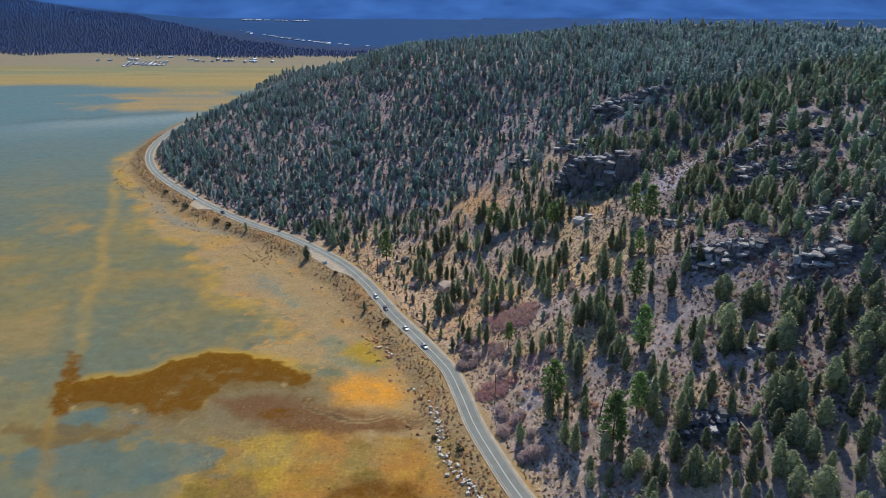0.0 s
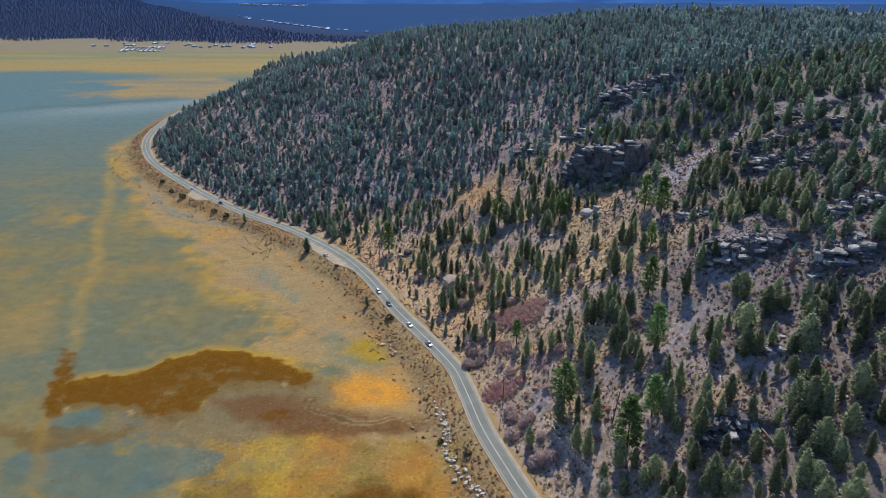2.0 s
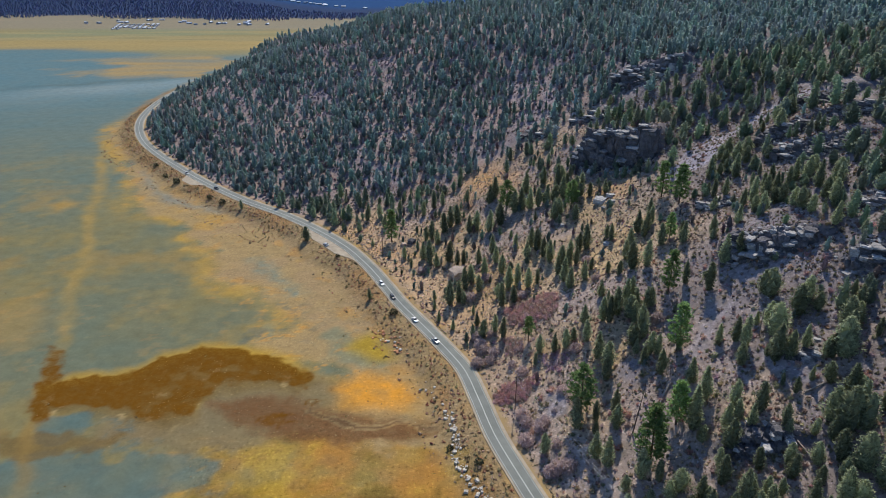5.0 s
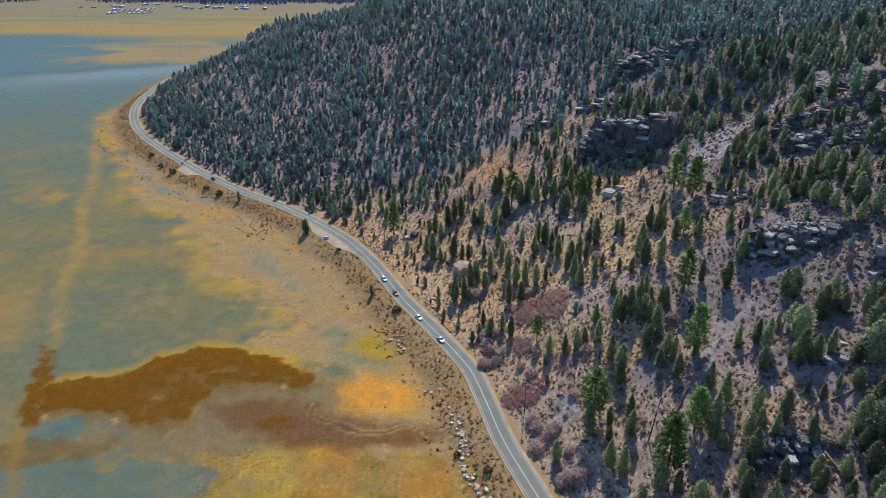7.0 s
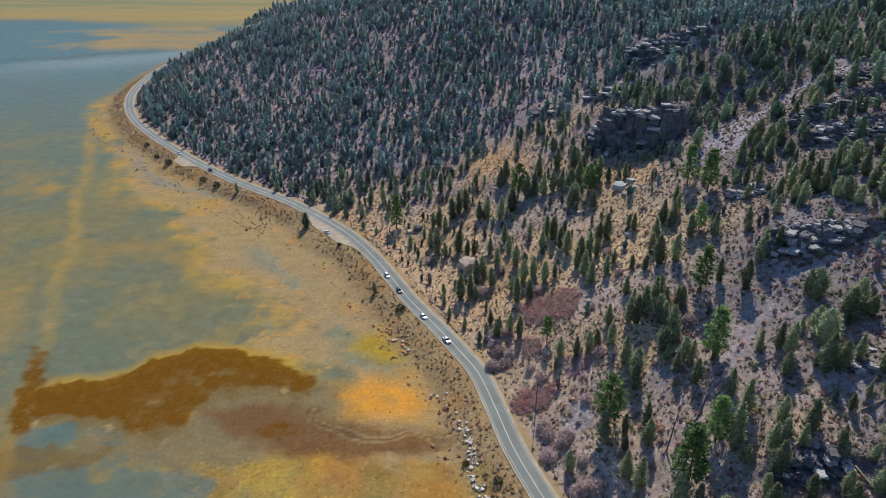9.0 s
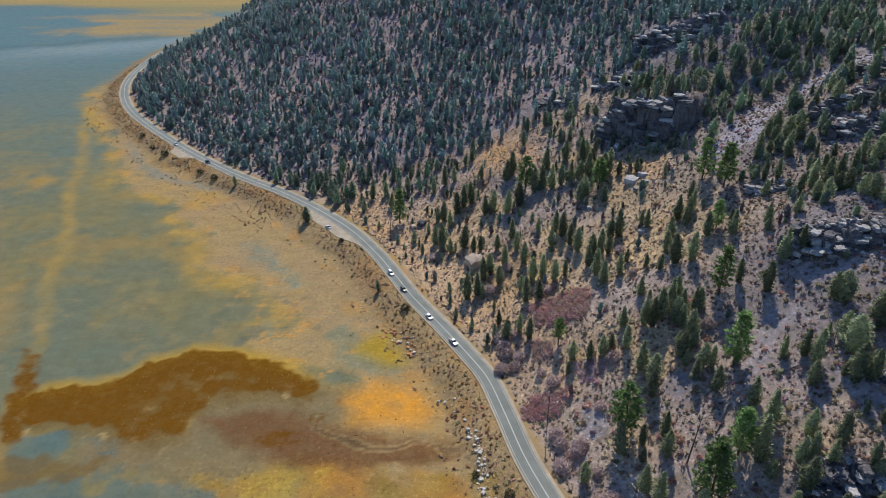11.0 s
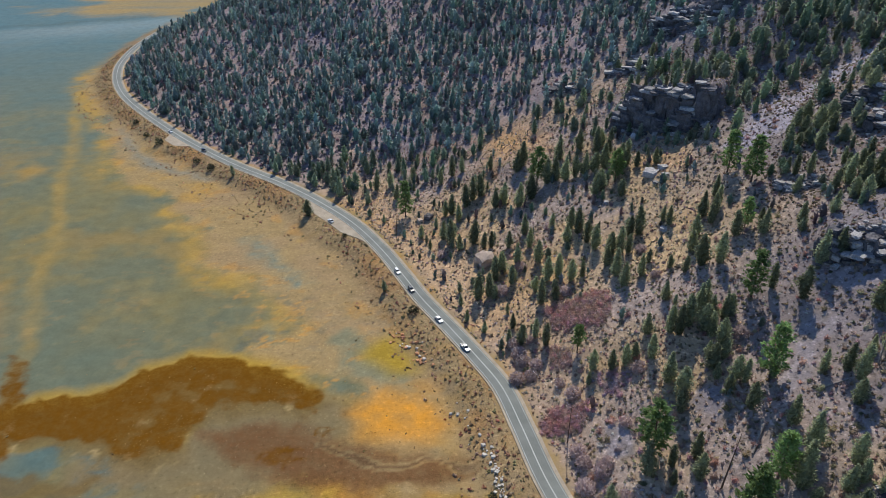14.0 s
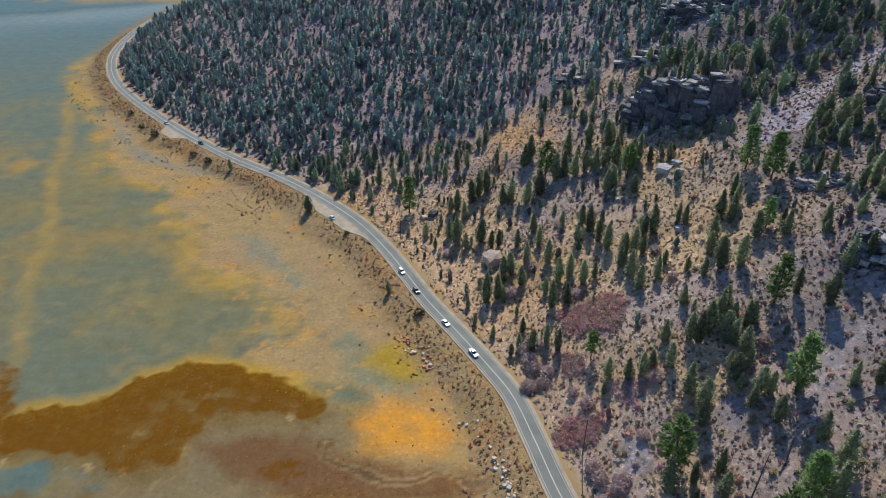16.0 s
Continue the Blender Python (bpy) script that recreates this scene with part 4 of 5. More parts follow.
# saplings and dead or browned small trees between them
sx, sy = scatter(rng, -290, 330, 180, 760, 6.5)
keep = (rng.uniform(0, 1, len(sx)) < 0.85 * tree_cover(sx, sy)) & (sy < 760 - 0.45 * np.maximum(sx + 100, 0) + 150) & (sx < 0.66 * sy + 25)
sx, sy = sx[keep], sy[keep]
n = len(sx)
SAPLINGS = [crown_mesh(np.random.RandomState(140 + k), 4.0, 2.4, 24, 0.6, 0.0, "column" if k % 2 else "round", 3, 6) for k in range(5)]
kind = rng.uniform(0, 1, n)
joined("young_pines", SAPLINGS, sx, sy, rng.uniform(0.5, 1.3, n), np.where((kind < 0.62)[:, None], tones(rng, n, FOREST, 0.4, 0.1), tones(rng, n, (0.235, 0.195, 0.195), 0.3)), M_FOREST,
       "young pines and browned shrubs between the forest trees", "young pines", rng)

# woods beyond the lake, their tones lightened and blued for haze
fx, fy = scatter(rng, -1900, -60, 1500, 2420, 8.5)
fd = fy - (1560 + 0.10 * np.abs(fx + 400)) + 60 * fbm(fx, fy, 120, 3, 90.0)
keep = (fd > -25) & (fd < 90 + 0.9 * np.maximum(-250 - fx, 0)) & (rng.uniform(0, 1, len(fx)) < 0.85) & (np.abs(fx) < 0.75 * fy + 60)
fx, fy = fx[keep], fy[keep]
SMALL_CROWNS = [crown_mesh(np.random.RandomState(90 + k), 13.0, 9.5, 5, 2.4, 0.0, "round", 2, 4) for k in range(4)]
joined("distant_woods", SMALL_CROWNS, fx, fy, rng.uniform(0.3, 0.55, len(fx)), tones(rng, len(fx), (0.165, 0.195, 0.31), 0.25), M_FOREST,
       "dark pine woods hazed blue on the low hill beyond the lake", "pine woods", rng)
for o in PINES + PINYONS:
    for q in (*o.children, o):
        bpy.data.objects.remove(q)


# ---------------------------------------------------------------- rock
def block_bmesh(rng, sx, sy, sz, rough=0.16, cuts=2, ledges=True):
    """A weathered block: a cube whose faces are broken by noise and, where it is large, by level ledges and upright joints."""
    bm = bmesh.new()
    bmesh.ops.create_cube(bm, size=1.0)
    bmesh.ops.subdivide_edges(bm, edges=bm.edges[:], cuts=cuts, use_grid_fill=True)
    off = Vector(rng.uniform(-50, 50, 3))
    for v in bm.verts:
        p = v.co.copy()
        r = max(abs(p.x), abs(p.y), abs(p.z)) / max(p.length, 1e-6)
        v.co = p * (0.84 + 0.16 * r * 1.2)
        n = noise.noise_vector(p * 2.3 + off) * rough + noise.noise_vector(p * 6.1 + off) * rough * 0.45
        if ledges:
            band = math.floor((p.z + 0.5) * 3.4 + noise.noise(p * 1.5 + off) * 0.6)
            joint = math.floor((p.x + 0.5) * 3.0 + noise.noise(p * 1.3 - off) * 0.8)
            n.y += noise.noise(Vector((band * 5.1, off.y, joint * 3.3))) * rough * 1.3
            n.x += noise.noise(Vector((band * 7.7, off.x, 0))) * rough * 0.6
            if p.z > 0.3:
                n.z += noise.noise(Vector((joint * 4.1, p.y * 3, off.z))) * rough * 0.9
        v.co += n
        v.co = Vector((v.co.x * sx, v.co.y * sy, v.co.z * sz))
    return bm


def rock(name, rng, x, y, size, mat, label, category, group="", flat=0.7, sink=0.25):
    bm = block_bmesh(rng, size, size * rng.uniform(0.7, 1.1), size * flat, 0.2, 2, False)
    ob = part(name, bm, mat)
    ob.matrix_basis = pose(x, y, float(height(x, y)) + size * flat * (0.5 - sink), rng.uniform(-8, 8), rng.uniform(-8, 8), rng.uniform(0, 360))
    return tagged(ob, label, category, group)


def outcrop(rng, line, tall, deep, step_, label, rows=2):
    """Jointed masses of rock along a line on the slope, each row set back and up, with loose slabs on top and rubble at the foot."""
    line = smooth_line(np.array(line, float), step_)
    ob = tagged(new("rock_outcrop"), label, "rock outcrop", group="rock outcrops on the hillside")
    mid = line[len(line) // 2]
    ob.location = (mid[0], mid[1], float(height(*mid)))
    t = np.gradient(line, axis=0)
    t /= np.linalg.norm(t, axis=1)[:, None]
    back = np.stack([-t[:, 1], t[:, 0]], 1)
    if back[:, 1].mean() < 0:
        back = -back

    def put(name, q, zc, sx, sy, sz, turn, rough, cuts, tilt, mat):
        b = part(name, block_bmesh(rng, sx, sy, sz, rough, cuts), mat, ob)
        b.matrix_basis = Matrix.Translation(-ob.location) @ pose(q[0], q[1], zc, rng.uniform(-tilt, tilt), rng.uniform(-tilt, tilt), turn)
    fine = smooth_line(line, step_ * 0.62)
    for k, p in enumerate(fine):
        m = int(np.argmin(np.hypot(*(line - p).T)))
        bk, al = back[m], t[m]
        for r in range(rows):
            q = p + bk * (r - 0.4) * deep * 0.6 + al * rng.uniform(-0.2, 0.2) * step_
            foot, crest = float(height(*(q - bk * deep * 0.55))), float(height(*(q + bk * deep * 0.55)))
            top = max(crest, foot + tall * rng.uniform(0.3, 0.5)) + rng.uniform(-0.15, 0.2) * tall * (0.5 if r == 0 and rows > 1 else 1.0)
            turn = math.degrees(math.atan2(al[1], al[0]))
            h = top - foot + 1.0
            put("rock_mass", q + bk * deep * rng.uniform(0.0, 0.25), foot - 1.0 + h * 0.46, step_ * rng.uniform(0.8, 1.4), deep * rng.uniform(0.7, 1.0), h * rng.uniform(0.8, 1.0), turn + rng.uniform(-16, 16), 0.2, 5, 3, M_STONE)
            z, back_by = foot - 0.8, -0.25
            while z < top - 0.3:
                thick = min(rng.uniform(1.6, 5.0) if z < top - 4.0 else rng.uniform(0.6, 1.5), top - z + 0.3)
                w = q + bk * deep * (back_by + rng.uniform(-0.14, 0.14)) + al * rng.uniform(-0.25, 0.25) * step_
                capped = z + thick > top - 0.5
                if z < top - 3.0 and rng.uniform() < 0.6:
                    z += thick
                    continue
                # topmost blocks get the sunlit copy more often than the face below
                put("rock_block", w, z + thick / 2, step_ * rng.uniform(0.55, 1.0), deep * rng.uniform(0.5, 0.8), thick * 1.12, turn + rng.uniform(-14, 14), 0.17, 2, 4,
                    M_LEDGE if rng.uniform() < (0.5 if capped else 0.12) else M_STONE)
                z += thick
                back_by += rng.uniform(-0.02, 0.05)
        for _ in range(2):
            w = p - bk * deep * rng.uniform(0.4, 1.3) + rng.uniform(-0.5, 0.5, 2) * step_
            s = step_ * rng.uniform(0.12, 0.4)
            put("loose_block", w, float(height(*w)) + s * 0.2, s * 1.3, s, s * 0.8, rng.uniform(0, 180), 0.22, 2, 16, M_LEDGE if rng.uniform() < 0.6 else M_STONE)
        for _ in range(2):
            w = p + bk * deep * rng.uniform(0.4, 1.6) + rng.uniform(-0.5, 0.5, 2) * step_
            s = step_ * rng.uniform(0.15, 0.45)
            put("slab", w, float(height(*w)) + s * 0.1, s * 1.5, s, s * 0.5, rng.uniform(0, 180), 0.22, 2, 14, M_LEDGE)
    return ob


rr = np.random.RandomState(77)
GREY_ROCK = "grey weathered granite outcrop with pale sunlit ledges"
outcrop(rr, [(71, 395), (78, 385), (87, 374), (95, 369), (102, 366)], 17.0, 6.0, 6.0, "tall grey granite cliff with pale ledges above the meadow")
outcrop(rr, [(104, 470), (115, 456), (126, 450), (140, 446)], 7.0, 5.5, 5.6, GREY_ROCK)
outcrop(rr, [(78, 447), (90, 440), (104, 430)], 5.0, 5.0, 5.5, GREY_ROCK)
outcrop(rr, [(101, 257), (106, 250), (112, 247), (118, 247), (126, 245)], 7.0, 5.0, 3.8, GREY_ROCK)
outcrop(rr, [(75, 179), (80, 176), (84, 175), (89, 174)], 5.5, 4.2, 2.8, "low grey granite outcrop with bright tops among pines")
outcrop(rr, [(138, 312), (147, 303), (156, 299), (166, 297)], 5.0, 4.5, 4.2, GREY_ROCK)
outcrop(rr, [(140, 330), (152, 322), (166, 318), (180, 318)], 4.5, 4.5, 4.2, GREY_ROCK)
outcrop(rr, [(160, 350), (172, 342), (186, 340)], 4.5, 4.5, 4.2, GREY_ROCK)
outcrop(rr, [(106, 299), (112, 294), (118, 290)], 3.2, 4.0, 4.0, GREY_ROCK, rows=1)
outcrop(rr, [(128, 226), (134, 222), (141, 220)], 6.0, 5.0, 4.5, GREY_ROCK)
outcrop(rr, [(142, 250), (150, 246), (160, 244)], 5.0, 5.0, 4.5, GREY_ROCK)
outcrop(rr, [(48, 452), (58, 446), (66, 440)], 4.0, 4.5, 4.5, GREY_ROCK, rows=1)
outcrop(rr, [(190, 300), (200, 296), (212, 296)], 6.0, 5.0, 5.0, GREY_ROCK)
outcrop(rr, [(100, 200), (106, 197)], 2.5, 3.0, 3.0, GREY_ROCK, rows=1)

rock("boulder", rr, 2, 320, 6.0, M_TAN_STONE, "large pale pinkish boulder with a flat top among pinyons", "boulder", flat=0.8)
rock("boulder", rr, -22, 364, 3.4, M_STONE, "brown boulder beside a tall pine", "boulder")
rock("boulder", rr, -26, 363, 2.2, M_TAN_STONE, "pale boulder beside a brown one", "boulder")
for x, y, sz in ((72, 341, 5.5), (77, 342, 3.5), (76, 335, 3.0), (72, 333, 2.2), (67, 302, 2.6), (53, 334, 2.2)):
    rock("boulder", rr, x, y, sz, M_LEDGE, "pale granite boulder on the grassy meadow", "boulder", "boulders on the meadow", flat=0.5)

WASH = smooth_line(np.array([(-15, 242), (-7, 232), (-6, 228), (-3, 222), (-2, 216), (-1, 208), (-1, 199), (3, 190), (9, 179), (15, 164)], float), 0.19)
for k, p in enumerate(WASH):
    if rr.uniform() < 0.14 + 0.5 * step(95, 175, k):
        q = p + rr.normal(0, 0.95 + 0.8 * (k < 110), 2)
        rock("stone", rr, q[0], q[1], 0.25 + 1.0 * rr.uniform() ** 2.2, M_PALE_STONE, "pale stone of the rubble strip below the road", "stone", "rubble strip below the road")
M_RED_STONE = material("red_stone", (0.46, 0.22, 0.11), 0.95, vary=((0.4, 0.3),), per_object=0.4)
for k in range(46):
    u = rr.uniform()
    q = np.array([-33 + 12 * u, 281 - 19 * u]) + rr.normal(0, 1.7, 2)
    rock("stone", rr, q[0], q[1], 0.4 + 0.8 * rr.uniform() ** 2, M_RED_STONE if rr.uniform() < 0.75 else M_PALE_STONE, "rust-red stone scattered on the lake shore", "stone", "red stones on the shore")


def rubble_template(rng):
    bm = bmesh.new()
    bmesh.ops.create_icosphere(bm, subdivisions=1, radius=0.5)
    off = Vector(rng.uniform(-40, 40, 3))
    for v in bm.verts:
        v.co += noise.noise_vector(v.co * 2 + off) * 0.3
        v.co.z *= 0.6
    out = np.array([v.co for f in bm.faces for v in f.verts])
    bm.free()
    return out


RUBBLE = [rubble_template(rr) for _ in range(5)]
px, py = scatter(rr, -60, 240, 165, 480, 2.2)
pd, ps = from_road(px, py)
keep = (pd > 8) & (px < 0.66 * py + 20) & (rr.uniform(0, 1, len(px)) < 0.5 + 0.6 * fbm(px, py, 25, 3, 33.0) + 0.5 * bare_gravel(px, py))
px, py = px[keep], py[keep]
joined("scattered_rubble", RUBBLE, px, py, (0.3 + 1.0 * rr.uniform(0, 1, len(px)) ** 3) * (1 + 0.6 * step(95, 125, px)), tones(rr, len(px), (0.50, 0.45, 0.43), 0.3, 0.05), M_BRUSH,
       "pale stones scattered over the slope", "stones", rr)


# ---------------------------------------------------------------- shrubs
def bush_template(rng, blades, wide=0.5, tall=0.55, size=0.22):
    out = []
    for _ in range(blades):
        a, r, u = rng.uniform(0, 2 * math.pi), wide * math.sqrt(rng.uniform()), rng.uniform()
        c = np.array([math.cos(a) * r, math.sin(a) * r, tall * (0.15 + 0.85 * u) * math.sqrt(max(0.05, 1 - (r / wide) ** 2 * 0.8))])
        t = rng.normal(0, 1, (3, 3)) * size
        out.append(c + t - t.mean(0))
    return np.array(out).reshape(-1, 3)


def tuft_template(rng, seg=4, blades=6):
    """A low ragged bush: an uneven dome with twigs and tufts that stand out of it all round."""
    ph = rng.uniform(0, 6.28)
    rings = []
    for r, z in ((0.52, -0.08), (0.40, 0.22)):
        rings.append([(math.cos(ph + 2 * math.pi * j / seg) * r * q, math.sin(ph + 2 * math.pi * j / seg) * r * q, z + rng.uniform(-0.10, 0.10))
                      for j, q in enumerate(rng.uniform(0.5, 1.3, seg))])
    low, high = rings
    top, out = (rng.uniform(-0.15, 0.15), rng.uniform(-0.15, 0.15), rng.uniform(0.30, 0.5)), []
    for j in range(seg):
        k = (j + 1) % seg
        out += [low[j], low[k], high[k], low[j], high[k], high[j], high[j], high[k], top]
    for _ in range(blades):
        a, u = rng.uniform(0, 6.28), rng.uniform(0.15, 1.0)
        r0, r1 = rng.uniform(0.1, 0.4), rng.uniform(0.45, 0.85)
        w, z0, z1 = rng.uniform(0.10, 0.22), rng.uniform(0.0, 0.25), 0.15 + 0.55 * u
        c, q = math.cos(a), math.sin(a)
        out += [(c * r0 - q * w, q * r0 + c * w, z0), (c * r0 + q * w, q * r0 - c * w, z0 + 0.12), (c * r1 * (1.1 - 0.5 * u), q * r1 * (1.1 - 0.5 * u), z1)]
    return np.array(out)


BUSHES = [tuft_template(rr) for _ in range(8)]
px, py = scatter(rr, -70, 175, 160, 440, 1.08)
pd, ps = from_road(px, py)
keep = (pd > 5.2) & (px < 0.66 * py + 20) & (rr.uniform(0, 1, len(px)) < 0.78 + 0.4 * fbm(px, py, 20, 3, 34.0) - 0.6 * step(0.25, 0.6, bare_gravel(px, py)))
px, py, pd = px[keep], py[keep], pd[keep]
n = len(px)
choice = rr.uniform(0, 1, n) + 0.25 * fbm(px, py, 30, 3, 35.0)
tone = np.where((choice < 0.36)[:, None], tones(rr, n, (0.50, 0.385, 0.265)), np.where((choice < 0.66)[:, None], tones(rr, n, (0.26, 0.22, 0.145)), np.where((choice < 0.88)[:, None], tones(rr, n, (0.40, 0.325, 0.30)), tones(rr, n, (0.37, 0.245, 0.20)))))
tone = tone * (1 - 0.35 * step(75, 110, px))[:, None]
joined("sagebrush", BUSHES, px, py, 0.38 + 1.15 * rr.uniform(0, 1, n) ** 1.9, tone, M_BRUSH, "tan, olive and grey sagebrush tufts on the stony slope", "sagebrush", rr)

px, py = scatter(rr, -290, 260, 400, 720, 2.4)
pd, ps = from_road(px, py)
keep = (pd > 5.6) & (pd < 260) & (rr.uniform(0, 1, len(px)) < 0.75) & ((py > 450) | (px < -70))
px, py = px[keep], py[keep]
n = len(px)
choice = rr.uniform(0, 1, n)
tone = np.where((choice < 0.5)[:, None], tones(rr, n, (0.235, 0.205, 0.215)), np.where((choice < 0.8)[:, None], tones(rr, n, (0.17, 0.175, 0.145)), tones(rr, n, (0.29, 0.20, 0.19))))
joined("flank_brush", BUSHES, px, py, 0.7 + 2.0 * rr.uniform(0, 1, n) ** 2, tone, M_BRUSH, "grey and pinkish brush below the trees of the far flank", "brush", rr)

px, py = scatter(rr, -300, 60, 150, 720, 1.3)
pd, ps = from_road(px, py)
keep = (pd < -4.2 - pullout(ps)) & (pd > -24 - 10 * step(250, 330, ps)) & (rr.uniform(0, 1, len(px)) < (0.55 * step(-20, -9, pd) + 0.45 * step(-16, -8, pd) + 0.15) + 0.3 * fbm(px, py, 12, 3, 36.0))
px, py = px[keep], py[keep]
n = len(px)
choice = rr.uniform(0, 1, n)
tone = np.where((choice < 0.4)[:, None], tones(rr, n, (0.46, 0.33, 0.21)), np.where((choice < 0.72)[:, None], tones(rr, n, (0.29, 0.225, 0.125)), tones(rr, n, (0.44, 0.24, 0.15))))
joined("roadside_brush", BUSHES, px, py, 0.45 + 1.2 * rr.uniform(0, 1, n) ** 2.5, tone, M_BRUSH, "low brown and olive brush on the bank below the road", "brush", rr)

px, py = scatter(rr, -230, 10, 165, 420, 3.2)
pd, ps = from_road(px, py)
keep = (pd < -18) & (rr.uniform(0, 1, len(px)) < 0.012 + 0.5 * step(0.1, 0.6, fbm(px, py, 30, 3, 37.0)) * inside(SHORE, px, py, 6))
px, py = px[keep], py[keep]
n = len(px)
joined("dry_weeds", BUSHES, px, py, 0.3 + 0.6 * rr.uniform(0, 1, n) ** 2, tones(rr, n, (0.30, 0.22, 0.10), 0.4), M_BRUSH, "small dry weed tufts on the cracked lake bed", "weeds", rr)


TUFTS = [bush_template(rr, 8, 0.6, 0.22, 0.30) for _ in range(5)]
px, py = scatter(rr, -140, 16, 150, 300, 0.85)
pd, ps = from_road(px, py)
zone = 0.7 * inside(YELLOW, px, py, 5) + 0.6 * inside(ORANGE, px, py, 3) + 1.3 * inside(BROWN, px, py + 5, 4) * step(-135, -100, px) + 0.15 * inside(PURPLE, px, py, 3) + 0.25 * inside(FLAT, px, py, 5) + 0.45 * step(-60, -30, pd)
keep = (pd < -14) & (rr.uniform(0, 1, len(px)) < np.clip(zone, 0, 1) * (0.22 + 0.6 * fbm(px, py, 14, 3, 38.0)))
px, py = px[keep], py[keep]
n = len(px)
joined("dry_grass_tufts", TUFTS, px, py, 0.22 + 0.4 * rr.uniform(0, 1, n) ** 2, np.clip(ground_colour(px, py, 0 * px) * rr.uniform(1.1, 2.6, (n, 1)) + 0.03, 0, 0.6), M_BRUSH, "ochre and olive grass tufts on the drying lake shore", "grass tufts", rr)


def thicket(poly, gap, rgb, label, rng):
    xs, ys = [q[0] for q in poly], [q[1] for q in poly]
    x, y = scatter(rng, min(xs), max(xs), min(ys), max(ys), gap)
    keep = inside(poly, x + rng.normal(0, 0.8, len(x)), y + rng.normal(0, 0.8, len(x)), 0.6) > 0.5
    x, y = x[keep], y[keep]
    big = [np.vstack([tuft_template(rng, 6) * (0.8, 0.8, 1.0), bush_template(rng, 80, 0.60, 0.80, 0.06)]) for _ in range(4)]
    joined("willow_thicket", big, x, y, rng.uniform(1.5, 2.5, len(x)), tones(rng, len(x), rgb, 0.14), M_TWIGS, label, "willow thicket", rng)


thicket([(19, 281), (30, 280), (36, 282), (43, 276), (40, 266), (37, 261), (33, 263), (24, 267), (21, 274)], 1.25, (0.52, 0.345, 0.315), "wide maroon leafless willow thicket on the slope", rr)
thicket([(13, 230), (18, 236), (27, 234), (29, 230), (23, 225), (15, 225)], 1.2, (0.54, 0.345, 0.315), "maroon leafless willow thicket near the road", rr)
thicket([(19, 262), (26, 259), (27, 250), (22, 250), (18, 254)], 1.3, (0.55, 0.37, 0.335), "brownish-red leafless willow thicket", rr)
thicket([(33, 243), (39, 243), (42, 238), (36, 232), (32, 235)], 1.3, (0.52, 0.39, 0.40), "greyish-purple leafless willow thicket", rr)

TWIGGY = [np.vstack([tuft_template(rr, 6) * (0.8, 0.8, 1.0), bush_template(rr, 40, 0.56, 0.75, 0.085)]) for _ in range(5)]
px, py = scatter(rr, -10, 170, 160, 400, 3.6)
pd, ps = from_road(px, py)
keep = (pd > 9) & (px < 0.66 * py + 20) & (rr.uniform(0, 1, len(px)) < (0.18 + 0.6 * step(265, 225, py)) * (1 + fbm(px, py, 18, 3, 45.0)))
px, py = px[keep], py[keep]
n = len(px)
choice = rr.uniform(0, 1, n)
tone = np.where((choice < 0.55)[:, None], tones(rr, n, (0.42, 0.325, 0.30)), np.where((choice < 0.8)[:, None], tones(rr, n, (0.30, 0.27, 0.17)), tones(rr, n, (0.50, 0.31, 0.26))))
joined("leafless_brush", TWIGGY, px, py, 1.0 + 1.7 * rr.uniform(0, 1, n) ** 1.5, tone, M_TWIGS, "purplish-grey leafless brush scattered between the pinyons", "brush", rr)

M_SHRUB = material("shrub_twigs", (0.51, 0.40, 0.38), 0.9, per_object=0.2, per_island=0.15, spec=0.1, through_light=0.5)
shrub = []
for k in range(4):
    v = np.vstack([tuft_template(rr, 8) * (0.8, 0.8, 1.0), bush_template(rr, 320, 0.54, 0.8, 0.07)])
    shrub.append(tagged(mesh_object("shrub", v, np.arange(len(v)).reshape(-1, 3), M_SHRUB), "round leafless purplish-grey shrub on the slope", "shrub", "purplish shrubs"))
SHRUBS = [(11, 258), (13, 251), (8, 250), (9, 267), (10, 262), (15, 255), (43, 238), (30, 191), (33, 190), (28, 190), (14, 267), (7, 297), (15, 308), (57, 275), (29, 286),
          (71, 238), (29, 331), (57, 294), (-16, 331), (22, 217), (23, 213), (27, 209), (29, 211), (21, 244), (26, 288), (24, 238), (36, 222), (22, 205), (31, 200)]
for x, y in SHRUBS:
    copy_thing(shrub[rr.randint(4)], pose_on(x, y, rr.uniform(0, 360), rr.uniform(3.2, 5.2)))
M_LAKE_BUSH = material("bush_leaves", (0.085, 0.085, 0.045), 0.85, per_object=0.3, per_island=0.4, spec=0.1)
v = bush_template(rr, 240, 0.5, 0.8, 0.07)
lake_bush = tagged(mesh_object("bush", v, np.arange(len(v)).reshape(-1, 3), M_LAKE_BUSH), "dark olive bush on the bank beside the lake", "bush", "bushes on the bank")
for x, y, s in ((-27, 290, 4.0), (-186, 469, 5.0), (-144, 431, 4.5), (-155, 441, 4.0), (-200, 486, 4.0), (-3, 205, 2.5), (6, 196, 3.2), (-60, 350, 2.5), (-215, 508, 4.0)):
    copy_thing(lake_bush, pose_on(x, y, rr.uniform(0, 360), s))
for o in shrub + [lake_bush]:
    bpy.data.objects.remove(o)


